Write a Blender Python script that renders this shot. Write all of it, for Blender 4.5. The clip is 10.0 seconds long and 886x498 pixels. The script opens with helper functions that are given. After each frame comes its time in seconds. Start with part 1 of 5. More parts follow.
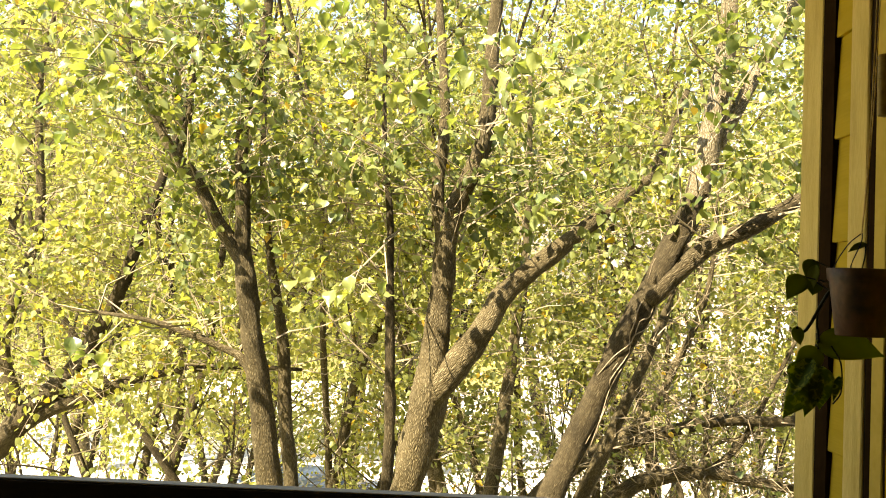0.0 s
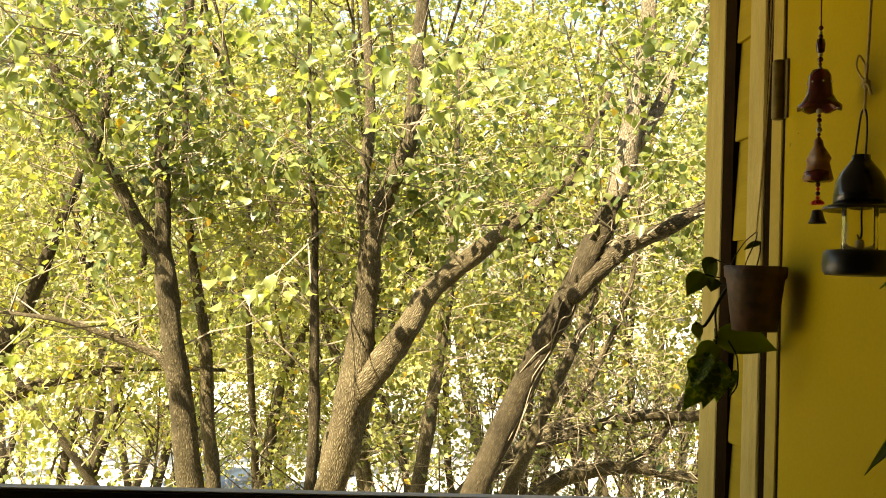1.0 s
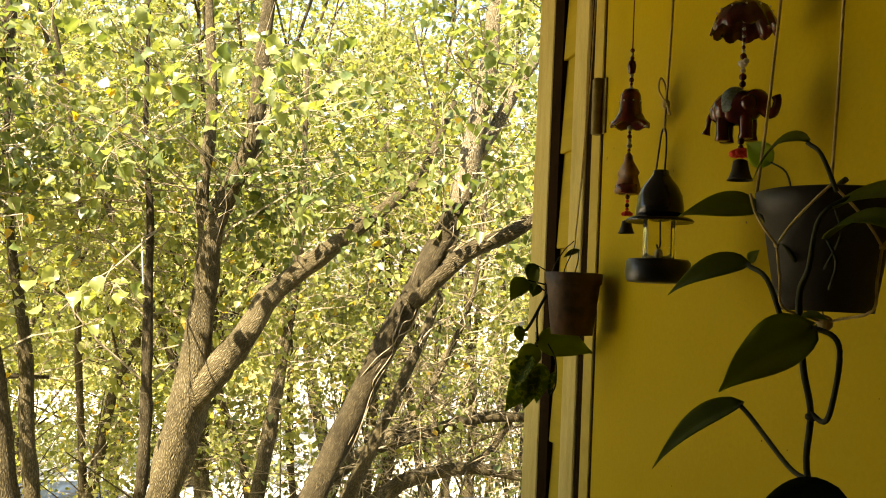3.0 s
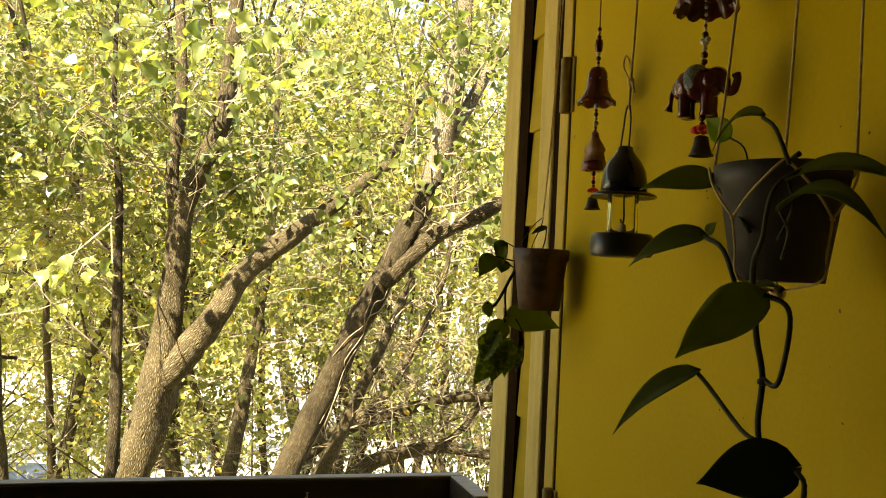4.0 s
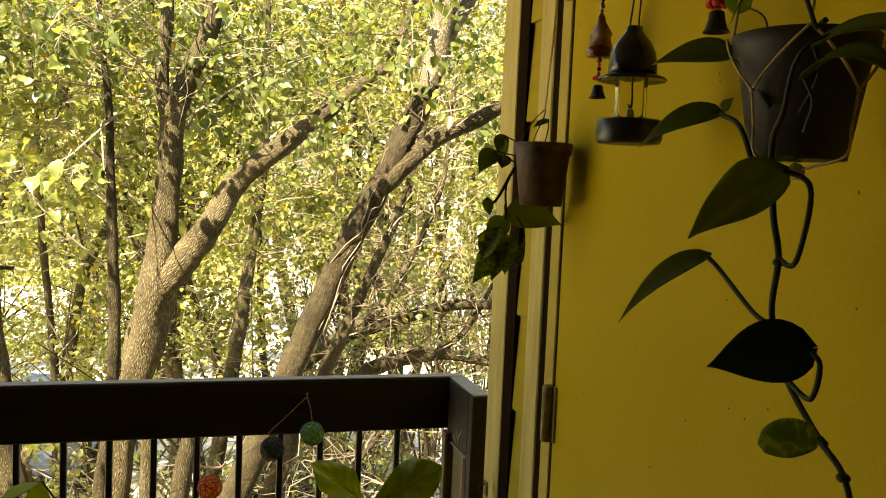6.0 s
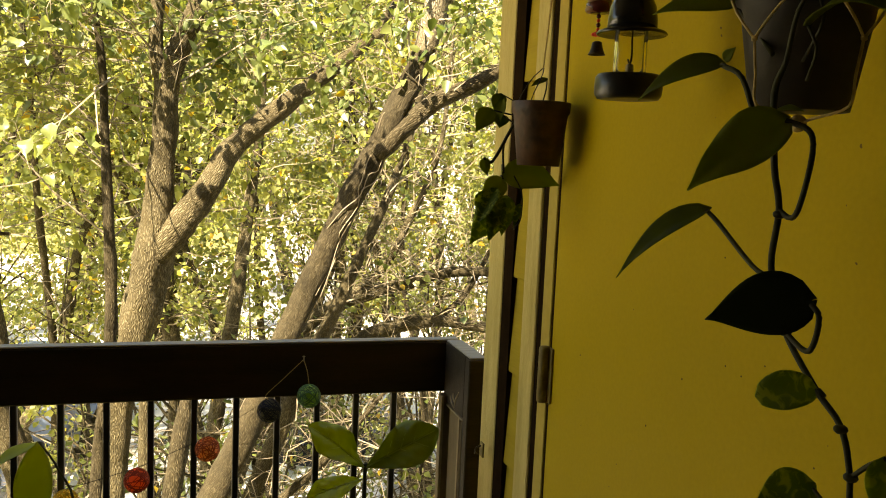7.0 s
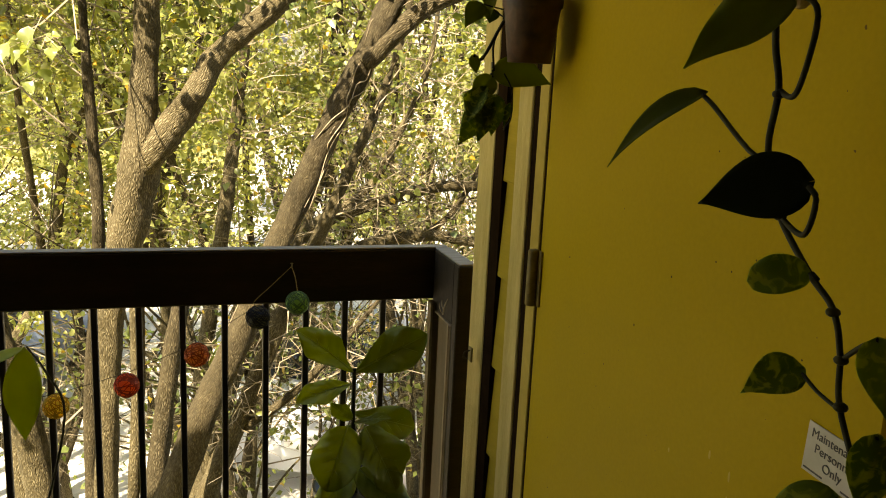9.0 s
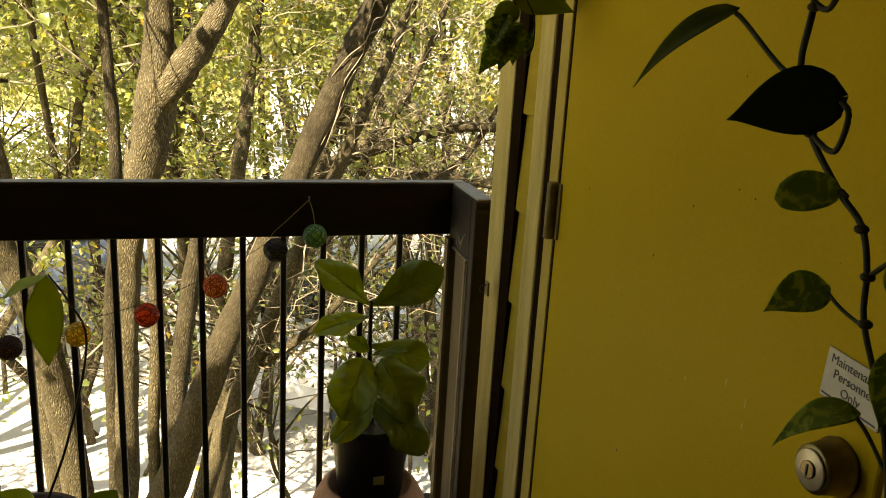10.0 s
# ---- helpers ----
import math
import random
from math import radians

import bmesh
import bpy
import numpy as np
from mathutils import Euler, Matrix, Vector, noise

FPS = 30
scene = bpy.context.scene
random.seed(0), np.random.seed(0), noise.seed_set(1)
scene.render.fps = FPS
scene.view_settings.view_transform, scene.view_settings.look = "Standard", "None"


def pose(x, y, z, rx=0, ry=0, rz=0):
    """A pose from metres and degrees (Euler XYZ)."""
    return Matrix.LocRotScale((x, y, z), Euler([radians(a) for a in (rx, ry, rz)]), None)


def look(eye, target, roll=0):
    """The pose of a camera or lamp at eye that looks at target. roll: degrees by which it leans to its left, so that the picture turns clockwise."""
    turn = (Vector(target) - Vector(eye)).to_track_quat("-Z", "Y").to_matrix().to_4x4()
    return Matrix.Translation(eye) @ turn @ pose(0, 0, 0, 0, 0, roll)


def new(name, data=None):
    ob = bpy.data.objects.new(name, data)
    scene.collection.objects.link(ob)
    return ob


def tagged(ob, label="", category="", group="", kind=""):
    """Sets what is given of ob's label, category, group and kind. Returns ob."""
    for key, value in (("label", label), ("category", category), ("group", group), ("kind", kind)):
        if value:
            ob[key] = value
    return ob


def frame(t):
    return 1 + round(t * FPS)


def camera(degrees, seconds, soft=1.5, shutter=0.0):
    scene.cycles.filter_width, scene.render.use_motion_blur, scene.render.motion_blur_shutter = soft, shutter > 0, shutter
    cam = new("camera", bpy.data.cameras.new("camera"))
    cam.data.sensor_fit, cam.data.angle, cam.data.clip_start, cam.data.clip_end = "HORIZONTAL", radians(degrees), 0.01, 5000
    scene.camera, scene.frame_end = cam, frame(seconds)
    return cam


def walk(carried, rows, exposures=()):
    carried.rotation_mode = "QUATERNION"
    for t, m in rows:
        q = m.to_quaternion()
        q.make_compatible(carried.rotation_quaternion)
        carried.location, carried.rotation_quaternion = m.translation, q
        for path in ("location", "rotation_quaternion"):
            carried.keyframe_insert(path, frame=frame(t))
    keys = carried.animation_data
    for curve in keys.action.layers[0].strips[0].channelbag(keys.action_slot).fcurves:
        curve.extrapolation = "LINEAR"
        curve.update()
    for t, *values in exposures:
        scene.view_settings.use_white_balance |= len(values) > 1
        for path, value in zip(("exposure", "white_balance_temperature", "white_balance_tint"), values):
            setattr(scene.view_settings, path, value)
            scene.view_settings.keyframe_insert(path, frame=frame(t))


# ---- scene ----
cam = camera(55.9, 10.0, soft=1.0)
PATH = [
    (0, (-0.797, -1.584, 1.49), (-0.825, 0.415, 1.566), 2.3),
    (0.5, (-0.777, -1.588, 1.488), (-0.729, 0.41, 1.567), 2.2),
    (1, (-0.752, -1.591, 1.488), (-0.621, 0.403, 1.569), 2.2),
    (1.5, (-0.744, -1.596, 1.487), (-0.53, 0.39, 1.575), 2.4),
    (2, (-0.729, -1.599, 1.49), (-0.419, 0.375, 1.584), 2.4),
    (2.5, (-0.715, -1.597, 1.491), (-0.306, 0.358, 1.596), 2.5),
    (4, (-0.708, -1.622, 1.476), (-0.164, 0.302, 1.544), 2.8),
    (4.5, (-0.699, -1.605, 1.465), (-0.152, 0.319, 1.463), 2.5),
    (5, (-0.694, -1.586, 1.457), (-0.144, 0.336, 1.394), 2.3),
    (5.5, (-0.698, -1.58, 1.45), (-0.141, 0.338, 1.342), 2.4),
    (7, (-0.693, -1.57, 1.425), (-0.127, 0.336, 1.212), 2.6),
    (7.5, (-0.681, -1.559, 1.417), (-0.108, 0.338, 1.148), 2.4),
    (8, (-0.68, -1.554, 1.412), (-0.097, 0.337, 1.12), 2.5),
    (8.5, (-0.677, -1.549, 1.405), (-0.083, 0.331, 1.07), 2.6),
    (9, (-0.679, -1.55, 1.389), (-0.093, 0.319, 0.985), 2.8),
    (9.5, (-0.682, -1.55, 1.372), (-0.115, 0.309, 0.899), 3.2),
    (10, (-0.686, -1.551, 1.361), (-0.135, 0.297, 0.828), 3.3),
]
walk(cam, [(t, look(eye, target, roll)) for t, eye, target, roll in PATH],
     exposures=[(0, 2.62, 8200, 12), (2.5, 2.65, 8200, 12), (4.5, 2.75, 8200, 12), (7.5, 2.72, 8200, 12), (10, 2.50, 8200, 12)])

# ---- light ----
world = bpy.data.worlds.new("sky")
scene.world = world
world.use_nodes = True
wn = world.node_tree.nodes
sky = wn.new("ShaderNodeTexSky")
sky.sky_type = "NISHITA"
sky.sun_disc = False
SUN_DIR = Vector((-0.48, -0.45, 0.75)).normalized()
sky.sun_elevation = math.asin(SUN_DIR.z)
sky.sun_rotation = math.atan2(SUN_DIR.x, SUN_DIR.y)
world.node_tree.links.new(sky.outputs["Color"], wn["Background"].inputs["Color"])
wn["Background"].inputs["Strength"].default_value = 0.085
sun_data = bpy.data.lights.new("sun", "SUN")
sun_data.energy = 5.0
sun_data.angle = radians(0.55)
sun_data.color = (1.0, 0.93, 0.78)
sun = new("sun", sun_data)
sun.matrix_world = look(SUN_DIR * 30, (0, 0, 0))


# ---- materials ----
def material(name, dark, light, rough=0.6, scale=8.0, bump=0.0, metal=0.0, stretch=(1, 1, 1), fine=60.0, spec=0.5, island=False, each=False):
    """Two scales of noise between two colours, fine relief; island/each: variation by island or object."""
    m = bpy.data.materials.new(name)
    m.use_nodes = True
    n, l = m.node_tree.nodes, m.node_tree.links
    b = n["Principled BSDF"]
    co = n.new("ShaderNodeTexCoord")
    mp = n.new("ShaderNodeMapping")
    mp.inputs["Scale"].default_value = stretch
    l.new(co.outputs["Object"], mp.inputs["Vector"])
    n1, n2 = n.new("ShaderNodeTexNoise"), n.new("ShaderNodeTexNoise")
    n1.inputs["Scale"].default_value, n2.inputs["Scale"].default_value = scale, fine
    n1.inputs["Detail"].default_value, n2.inputs["Detail"].default_value = 5, 3
    for k in (n1, n2):
        l.new(mp.outputs["Vector"], k.inputs["Vector"])
    mix = n.new("ShaderNodeMath")
    mix.operation = "MULTIPLY_ADD"
    mix.inputs[1].default_value = 0.35
    l.new(n2.outputs["Fac"], mix.inputs[0])
    sub = n.new("ShaderNodeMath")
    sub.operation = "MULTIPLY"
    sub.inputs[1].default_value = 0.65
    l.new(n1.outputs["Fac"], sub.inputs[0])
    l.new(sub.outputs[0], mix.inputs[2])
    fac = mix.outputs[0]
    if island or each:
        rnd = n.new("ShaderNodeNewGeometry").outputs["Random Per Island"] if island else n.new("ShaderNodeObjectInfo").outputs["Random"]
        av = n.new("ShaderNodeMath")
        av.operation = "MULTIPLY_ADD"
        av.inputs[1].default_value = 0.45
        l.new(rnd, av.inputs[0])
        s2 = n.new("ShaderNodeMath")
        s2.operation = "MULTIPLY_ADD"
        s2.inputs[1].default_value, s2.inputs[2].default_value = 0.7, -0.08
        l.new(fac, s2.inputs[0])
        l.new(s2.outputs[0], av.inputs[2])
        fac = av.outputs[0]
    ramp = n.new("ShaderNodeValToRGB")
    ramp.color_ramp.elements[0].position, ramp.color_ramp.elements[1].position = 0.3, 0.7
    ramp.color_ramp.elements[0].color, ramp.color_ramp.elements[1].color = (*dark, 1), (*light, 1)
    l.new(fac, ramp.inputs["Fac"])
    l.new(ramp.outputs["Color"], b.inputs["Base Color"])
    b.inputs["Roughness"].default_value = rough
    b.inputs["Metallic"].default_value = metal
    b.inputs["Specular IOR Level"].default_value = spec
    if bump:
        bp = n.new("ShaderNodeBump")
        bp.inputs["Strength"].default_value = bump
        bp.inputs["Distance"].default_value = 0.01
        l.new(mix.outputs[0], bp.inputs["Height"])
        l.new(bp.outputs["Normal"], b.inputs["Normal"])
    return m


def leaf_material(name, dark, light, through_light=0.45, gloss=0.35, vary="island", rough=0.4, veins=0.0, patch=None):
    """A leaf: diffuse, translucent, a waxy sheen; colour varies leaf by leaf, with cream marbling where patch is given."""
    m = bpy.data.materials.new(name)
    m.use_nodes = True
    n, l = m.node_tree.nodes, m.node_tree.links
    b, out = n["Principled BSDF"], n["Material Output"]
    ramp = n.new("ShaderNodeValToRGB")
    ramp.color_ramp.elements[0].color, ramp.color_ramp.elements[1].color = (*dark, 1), (*light, 1)
    rnd = n.new("ShaderNodeNewGeometry").outputs["Random Per Island"] if vary == "island" else n.new("ShaderNodeObjectInfo").outputs["Random"]
    co = n.new("ShaderNodeTexCoord")
    ns = n.new("ShaderNodeTexNoise")
    ns.inputs["Scale"].default_value = 25
    l.new(co.outputs["Object"], ns.inputs["Vector"])
    mx = n.new("ShaderNodeMath")
    mx.operation = "MULTIPLY_ADD"
    mx.inputs[1].default_value = 0.4
    l.new(ns.outputs["Fac"], mx.inputs[0])
    sc = n.new("ShaderNodeMath")
    sc.operation = "MULTIPLY"
    sc.inputs[1].default_value = 0.75
    l.new(rnd, sc.inputs[0])
    l.new(sc.outputs[0], mx.inputs[2])
    l.new(mx.outputs[0], ramp.inputs["Fac"])
    col = ramp.outputs["Color"]
    if patch:
        n3 = n.new("ShaderNodeTexNoise")
        n3.inputs["Scale"].default_value, n3.inputs["Detail"].default_value = 75, 6
        n3.inputs["Distortion"].default_value = 1.2
        l.new(co.outputs["Object"], n3.inputs["Vector"])
        r3 = n.new("ShaderNodeValToRGB")
        r3.color_ramp.elements[0].position, r3.color_ramp.elements[1].position = 0.50, 0.60
        l.new(n3.outputs["Fac"], r3.inputs["Fac"])
        m3 = n.new("ShaderNodeMix")
        m3.data_type = "RGBA"
        l.new(r3.outputs["Color"], m3.inputs["Factor"])
        l.new(col, m3.inputs["A"])
        m3.inputs["B"].default_value = (*patch, 1)
        col = m3.outputs["Result"]
    l.new(col, b.inputs["Base Color"])
    b.inputs["Roughness"].default_value = rough
    b.inputs["Specular IOR Level"].default_value = gloss
    tr = n.new("ShaderNodeBsdfTranslucent")
    bright = n.new("ShaderNodeMix")
    bright.data_type, bright.blend_type = "RGBA", "MULTIPLY"
    bright.inputs["Factor"].default_value = 1.0
    l.new(col, bright.inputs["A"])
    bright.inputs["B"].default_value = (1.75, 1.7, 0.75, 1)
    l.new(bright.outputs["Result"], tr.inputs["Color"])
    ms = n.new("ShaderNodeMixShader")
    ms.inputs["Fac"].default_value = through_light
    l.new(b.outputs["BSDF"], ms.inputs[1])
    l.new(tr.outputs["BSDF"], ms.inputs[2])
    l.new(ms.outputs["Shader"], out.inputs["Surface"])
    if veins:
        wv = n.new("ShaderNodeTexNoise")
        wv.inputs["Scale"].default_value = 45
        l.new(co.outputs["Object"], wv.inputs["Vector"])
        bp = n.new("ShaderNodeBump")
        bp.inputs["Strength"].default_value, bp.inputs["Distance"].default_value = veins, 0.004
        l.new(wv.outputs["Fac"], bp.inputs["Height"])
        l.new(bp.outputs["Normal"], b.inputs["Normal"])
    return m


def bark_material(name, dark, light):
    """Furrowed bark: long ridges that follow the stem, grey patches, fine relief."""
    m = material(name, dark, light, rough=0.9, scale=7, fine=45, spec=0.15)
    n, l = m.node_tree.nodes, m.node_tree.links
    uv = n.new("ShaderNodeUVMap")
    uv.uv_map = "bark"
    warp = n.new("ShaderNodeTexNoise")
    warp.inputs["Scale"].default_value, warp.inputs["Detail"].default_value = 14, 3
    l.new(uv.outputs["UV"], warp.inputs["Vector"])
    add = n.new("ShaderNodeVectorMath")
    add.operation = "MULTIPLY_ADD"
    add.inputs[1].default_value = (0.022, 0.06, 0.0)
    l.new(warp.outputs["Color"], add.inputs[0])
    l.new(uv.outputs["UV"], add.inputs[2])
    mp = n.new("ShaderNodeMapping")
    mp.inputs["Scale"].default_value = (125, 34, 1)
    l.new(add.outputs["Vector"], mp.inputs["Vector"])
    v = n.new("ShaderNodeTexVoronoi")
    v.feature = "DISTANCE_TO_EDGE"
    v.inputs["Scale"].default_value = 1.0
    l.new(mp.outputs["Vector"], v.inputs["Vector"])
    bp = n.new("ShaderNodeBump")
    bp.inputs["Strength"].default_value, bp.inputs["Distance"].default_value = 1.0, 0.014
    l.new(v.outputs["Distance"], bp.inputs["Height"])
    b = n["Principled BSDF"]
    l.new(bp.outputs["Normal"], b.inputs["Normal"])
    r = n.new("ShaderNodeValToRGB")
    r.color_ramp.elements[0].position, r.color_ramp.elements[1].position = 0.02, 0.28
    r.color_ramp.elements[0].color = (0.36, 0.33, 0.27, 1)
    l.new(v.outputs["Distance"], r.inputs["Fac"])
    mm = n.new("ShaderNodeMix")
    mm.data_type, mm.blend_type = "RGBA", "MULTIPLY"
    mm.inputs["Factor"].default_value = 1
    l.new(b.inputs["Base Color"].links[0].from_socket, mm.inputs["A"])
    l.new(r.outputs["Color"], mm.inputs["B"])
    l.new(mm.outputs["Result"], b.inputs["Base Color"])
    return m


def glass_material(name, rough=0.02, tint=(1, 1, 1)):
    m = bpy.data.materials.new(name)
    m.use_nodes = True
    b = m.node_tree.nodes["Principled BSDF"]
    b.inputs["Base Color"].default_value = (*tint, 1)
    b.inputs["Transmission Weight"].default_value = 1
    b.inputs["Roughness"].default_value = rough
    b.inputs["IOR"].default_value = 1.1
    return m


YELLOW = material("yellow_door_paint", (0.385, 0.262, 0.003), (0.47, 0.320, 0.005), 0.6, 1.6, 0.05, fine=140, spec=0.08)
# small chips and specks in the door's paint
yn, yl = YELLOW.node_tree.nodes, YELLOW.node_tree.links
yb = yn["Principled BSDF"]
y_co, y_n, y_r, y_m = yn.new("ShaderNodeTexCoord"), yn.new("ShaderNodeTexNoise"), yn.new("ShaderNodeValToRGB"), yn.new("ShaderNodeMix")
y_n.inputs["Scale"].default_value, y_n.inputs["Detail"].default_value = 70, 2
y_r.color_ramp.elements[0].position, y_r.color_ramp.elements[1].position = 0.765, 0.785
y_m.data_type = "RGBA"
y_m.inputs["B"].default_value = (0.16, 0.10, 0.012, 1)
yl.new(y_co.outputs["Object"], y_n.inputs["Vector"])
yl.new(y_n.outputs["Fac"], y_r.inputs["Fac"])
yl.new(y_r.outputs["Color"], y_m.inputs["Factor"])
yl.new(yb.inputs["Base Color"].links[0].from_socket, y_m.inputs["A"])
yl.new(y_m.outputs["Result"], yb.inputs["Base Color"])
SIDING = material("yellow_siding_paint", (0.33, 0.23, 0.012), (0.43, 0.30, 0.02), 0.75, 5, 0.15, stretch=(1, 0.3, 4), spec=0.12)
TRIM = material("cream_trim_paint", (0.42, 0.31, 0.08), (0.62, 0.48, 0.16), 0.75, 9, 0.45, stretch=(4, 4, 0.6), fine=90, spec=0.12)
JAMB = material("ochre_jamb_paint", (0.38, 0.27, 0.04), (0.50, 0.36, 0.07), 0.7, 6, 0.1, spec=0.12)
WALL_PLAIN = material("olive_brown_wall_paint", (0.13, 0.10, 0.04), (0.18, 0.14, 0.06), 0.7, 3, 0.1)
# near-black colour that stands in for shade in the trim's gaps
SHADOW_GAP = material("painted_gap_shade", (0.012, 0.007, 0.003), (0.025, 0.014, 0.006), 1.0, 10, spec=0.0)
BROWN_PAINT = material("dark_brown_rail_paint", (0.020, 0.014, 0.008), (0.036, 0.025, 0.014), 0.65, 7, 0.2, stretch=(0.6, 4, 4), spec=0.15)
# lighter brown than the rail: light on the post faces is in the colour
BROWN_POST_LIT = material("lit_brown_post_paint", (0.09, 0.066, 0.03), (0.15, 0.11, 0.055), 0.65, 7, 0.25, stretch=(4, 4, 0.6), spec=0.2)
BARE_WOOD = material("bare_weathered_wood", (0.17, 0.13, 0.07), (0.32, 0.25, 0.15), 0.85, 22, 0.4, stretch=(3, 3, 0.8))
WORN_TOP = material("weathered_rail_top", (0.22, 0.19, 0.14), (0.42, 0.37, 0.28), 0.8, 14, 0.4, stretch=(0.6, 4, 4))
BLACK_METAL = material("black_baluster_metal", (0.012, 0.009, 0.007), (0.03, 0.022, 0.015), 0.45, 12, 0.1)
HINGE = material("painted_hinge", (0.15, 0.105, 0.025), (0.27, 0.19, 0.05), 0.6, 30, 0.2, spec=0.2)
BRASS = material("worn_brass", (0.12, 0.09, 0.04), (0.26, 0.20, 0.09), 0.35, 40, 0.1, metal=1.0)
STEEL = material("brushed_lock_face", (0.30, 0.26, 0.16), (0.45, 0.40, 0.26), 0.45, 50, 0.1, metal=0.8)
DARK_METAL = material("dark_wire", (0.02, 0.015, 0.012), (0.06, 0.045, 0.03), 0.5, 40, metal=0.6)
ROPE = material("jute_twine", (0.38, 0.27, 0.10), (0.58, 0.44, 0.19), 0.9, 120, 0.4, spec=0.1)
RED_THREAD = material("red_thread", (0.10, 0.02, 0.015), (0.22, 0.03, 0.02), 0.9, 100)
CLAY = material("weathered_brown_clay", (0.022, 0.012, 0.007), (0.135, 0.060, 0.026), 0.6, 26, 0.35)
DARK_POT = material("dark_grey_brown_pot", (0.012, 0.009, 0.005), (0.034, 0.024, 0.012), 0.6, 18, 0.2)
TERRACOTTA = material("orange_terracotta", (0.42, 0.19, 0.08), (0.62, 0.32, 0.16), 0.75, 9, 0.2)
BLACK_PLASTIC = material("black_plastic", (0.004, 0.004, 0.004), (0.010, 0.010, 0.010), 0.35, 20)
GLOSS_BLACK = material("glossy_black_enamel", (0.006, 0.006, 0.007), (0.015, 0.014, 0.013), 0.18, 20)
SOIL = material("potting_soil", (0.015, 0.01, 0.006), (0.05, 0.035, 0.02), 0.95, 60, 0.6)
MAROON = material("maroon_lacquer", (0.05, 0.006, 0.006), (0.12, 0.015, 0.012), 0.16, 35, 0.15)
OCHRE = material("ochre_lacquer", (0.12, 0.035, 0.01), (0.36, 0.16, 0.03), 0.4, 60)
DECOR = material("blue_grey_bead_decor", (0.015, 0.03, 0.035), (0.22, 0.27, 0.23), 0.4, 320, 0.5)
BEAD = material("pearly_bead", (0.25, 0.2, 0.15), (0.6, 0.52, 0.42), 0.25, 90)
RED_FELT = material("scarlet_flower", (0.55, 0.02, 0.015), (0.80, 0.05, 0.03), 0.8, 60)
PAPER = material("off_white_sign_plastic", (0.36, 0.33, 0.22), (0.50, 0.46, 0.33), 0.5, 20, 0.05)
INK = material("grey_black_ink", (0.05, 0.045, 0.03), (0.09, 0.08, 0.06), 0.7, 30)
STEM = material("dark_vine_stem", (0.018, 0.016, 0.008), (0.05, 0.05, 0.018), 0.6, 40, 0.1, spec=0.15)
WHITE_CEILING = material("painted_ceiling", (0.16, 0.13, 0.06), (0.22, 0.18, 0.09), 0.7, 3, 0.05)
DECK = material("weathered_deck_boards", (0.07, 0.05, 0.03), (0.13, 0.095, 0.06), 0.8, 6, 0.2, stretch=(0.5, 5, 5))
VINE_LEAF = leaf_material("pothos_leaf", (0.055, 0.072, 0.008), (0.19, 0.22, 0.028), 0.55, 0.06, "object", 0.45, 0.15)
VINE_MARBLED = leaf_material("marbled_pothos_leaf", (0.085, 0.13, 0.020), (0.17, 0.23, 0.036), 0.55, 0.08, "object", 0.45, 0.2, patch=(0.32, 0.36, 0.06))
# pothos leaf facing the dim interior, its shade put into the colour
VINE_SHADED = leaf_material("shaded_pothos_leaf", (0.010, 0.017, 0.004), (0.022, 0.032, 0.007), 0.10, 0.10, "object", 0.4, 0.1)
VINE_PALE = leaf_material("young_pothos_leaf", (0.20, 0.30, 0.04), (0.30, 0.40, 0.06), 0.6, 0.3, "object", 0.5)
FIG_LEAF = leaf_material("fig_leaf", (0.17, 0.205, 0.04), (0.35, 0.40, 0.10), 0.48, 0.25, "object", 0.42, 0.6)
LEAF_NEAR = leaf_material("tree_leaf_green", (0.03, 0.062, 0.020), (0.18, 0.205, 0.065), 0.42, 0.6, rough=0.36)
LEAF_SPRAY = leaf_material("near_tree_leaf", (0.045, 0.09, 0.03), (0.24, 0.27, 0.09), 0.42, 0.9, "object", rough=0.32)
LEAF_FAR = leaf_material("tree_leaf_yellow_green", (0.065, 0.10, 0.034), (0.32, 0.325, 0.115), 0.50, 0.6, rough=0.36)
LEAF_GOLD = leaf_material("autumn_leaf", (0.28, 0.20, 0.03), (0.48, 0.33, 0.05), 0.45, 0.5)
RIB = leaf_material("pale_leaf_rib", (0.30, 0.36, 0.15), (0.40, 0.45, 0.20), 0.45, 0.3, "object", 0.5)
BARK = bark_material("grey_brown_bark", (0.075, 0.063, 0.034), (0.20, 0.172, 0.105))
# lighter copy of the bark, with sunlight put into the colour
BARK_SUNLIT = bark_material("sunlit_upper_bark", (0.15, 0.13, 0.085), (0.34, 0.305, 0.22))
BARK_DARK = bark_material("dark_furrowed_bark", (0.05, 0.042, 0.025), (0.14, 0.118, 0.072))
TWIG = material("pale_twig", (0.13, 0.105, 0.07), (0.28, 0.235, 0.16), 0.9, 20, 0.2)
GRASS = material("dry_lawn", (0.10, 0.11, 0.025), (0.30, 0.26, 0.08), 0.95, 0.7, 0.4, fine=40)
CONCRETE = material("pale_concrete", (0.51, 0.49, 0.44), (0.67, 0.645, 0.59), 0.85, 1.3, 0.15, fine=50)


# ---- mesh helpers ----
def part(name, bm, mat, parent=None, label="", smooth=False):
    me = bpy.data.meshes.new(name)
    bm.normal_update()
    bm.to_mesh(me)
    bm.free()
    me.materials.append(mat)
    if smooth:
        me.polygons.foreach_set("use_smooth", [True] * len(me.polygons))
    ob = new(name, me)
    if parent:
        ob.parent = parent
    if label:
        ob["label"] = label
    return ob


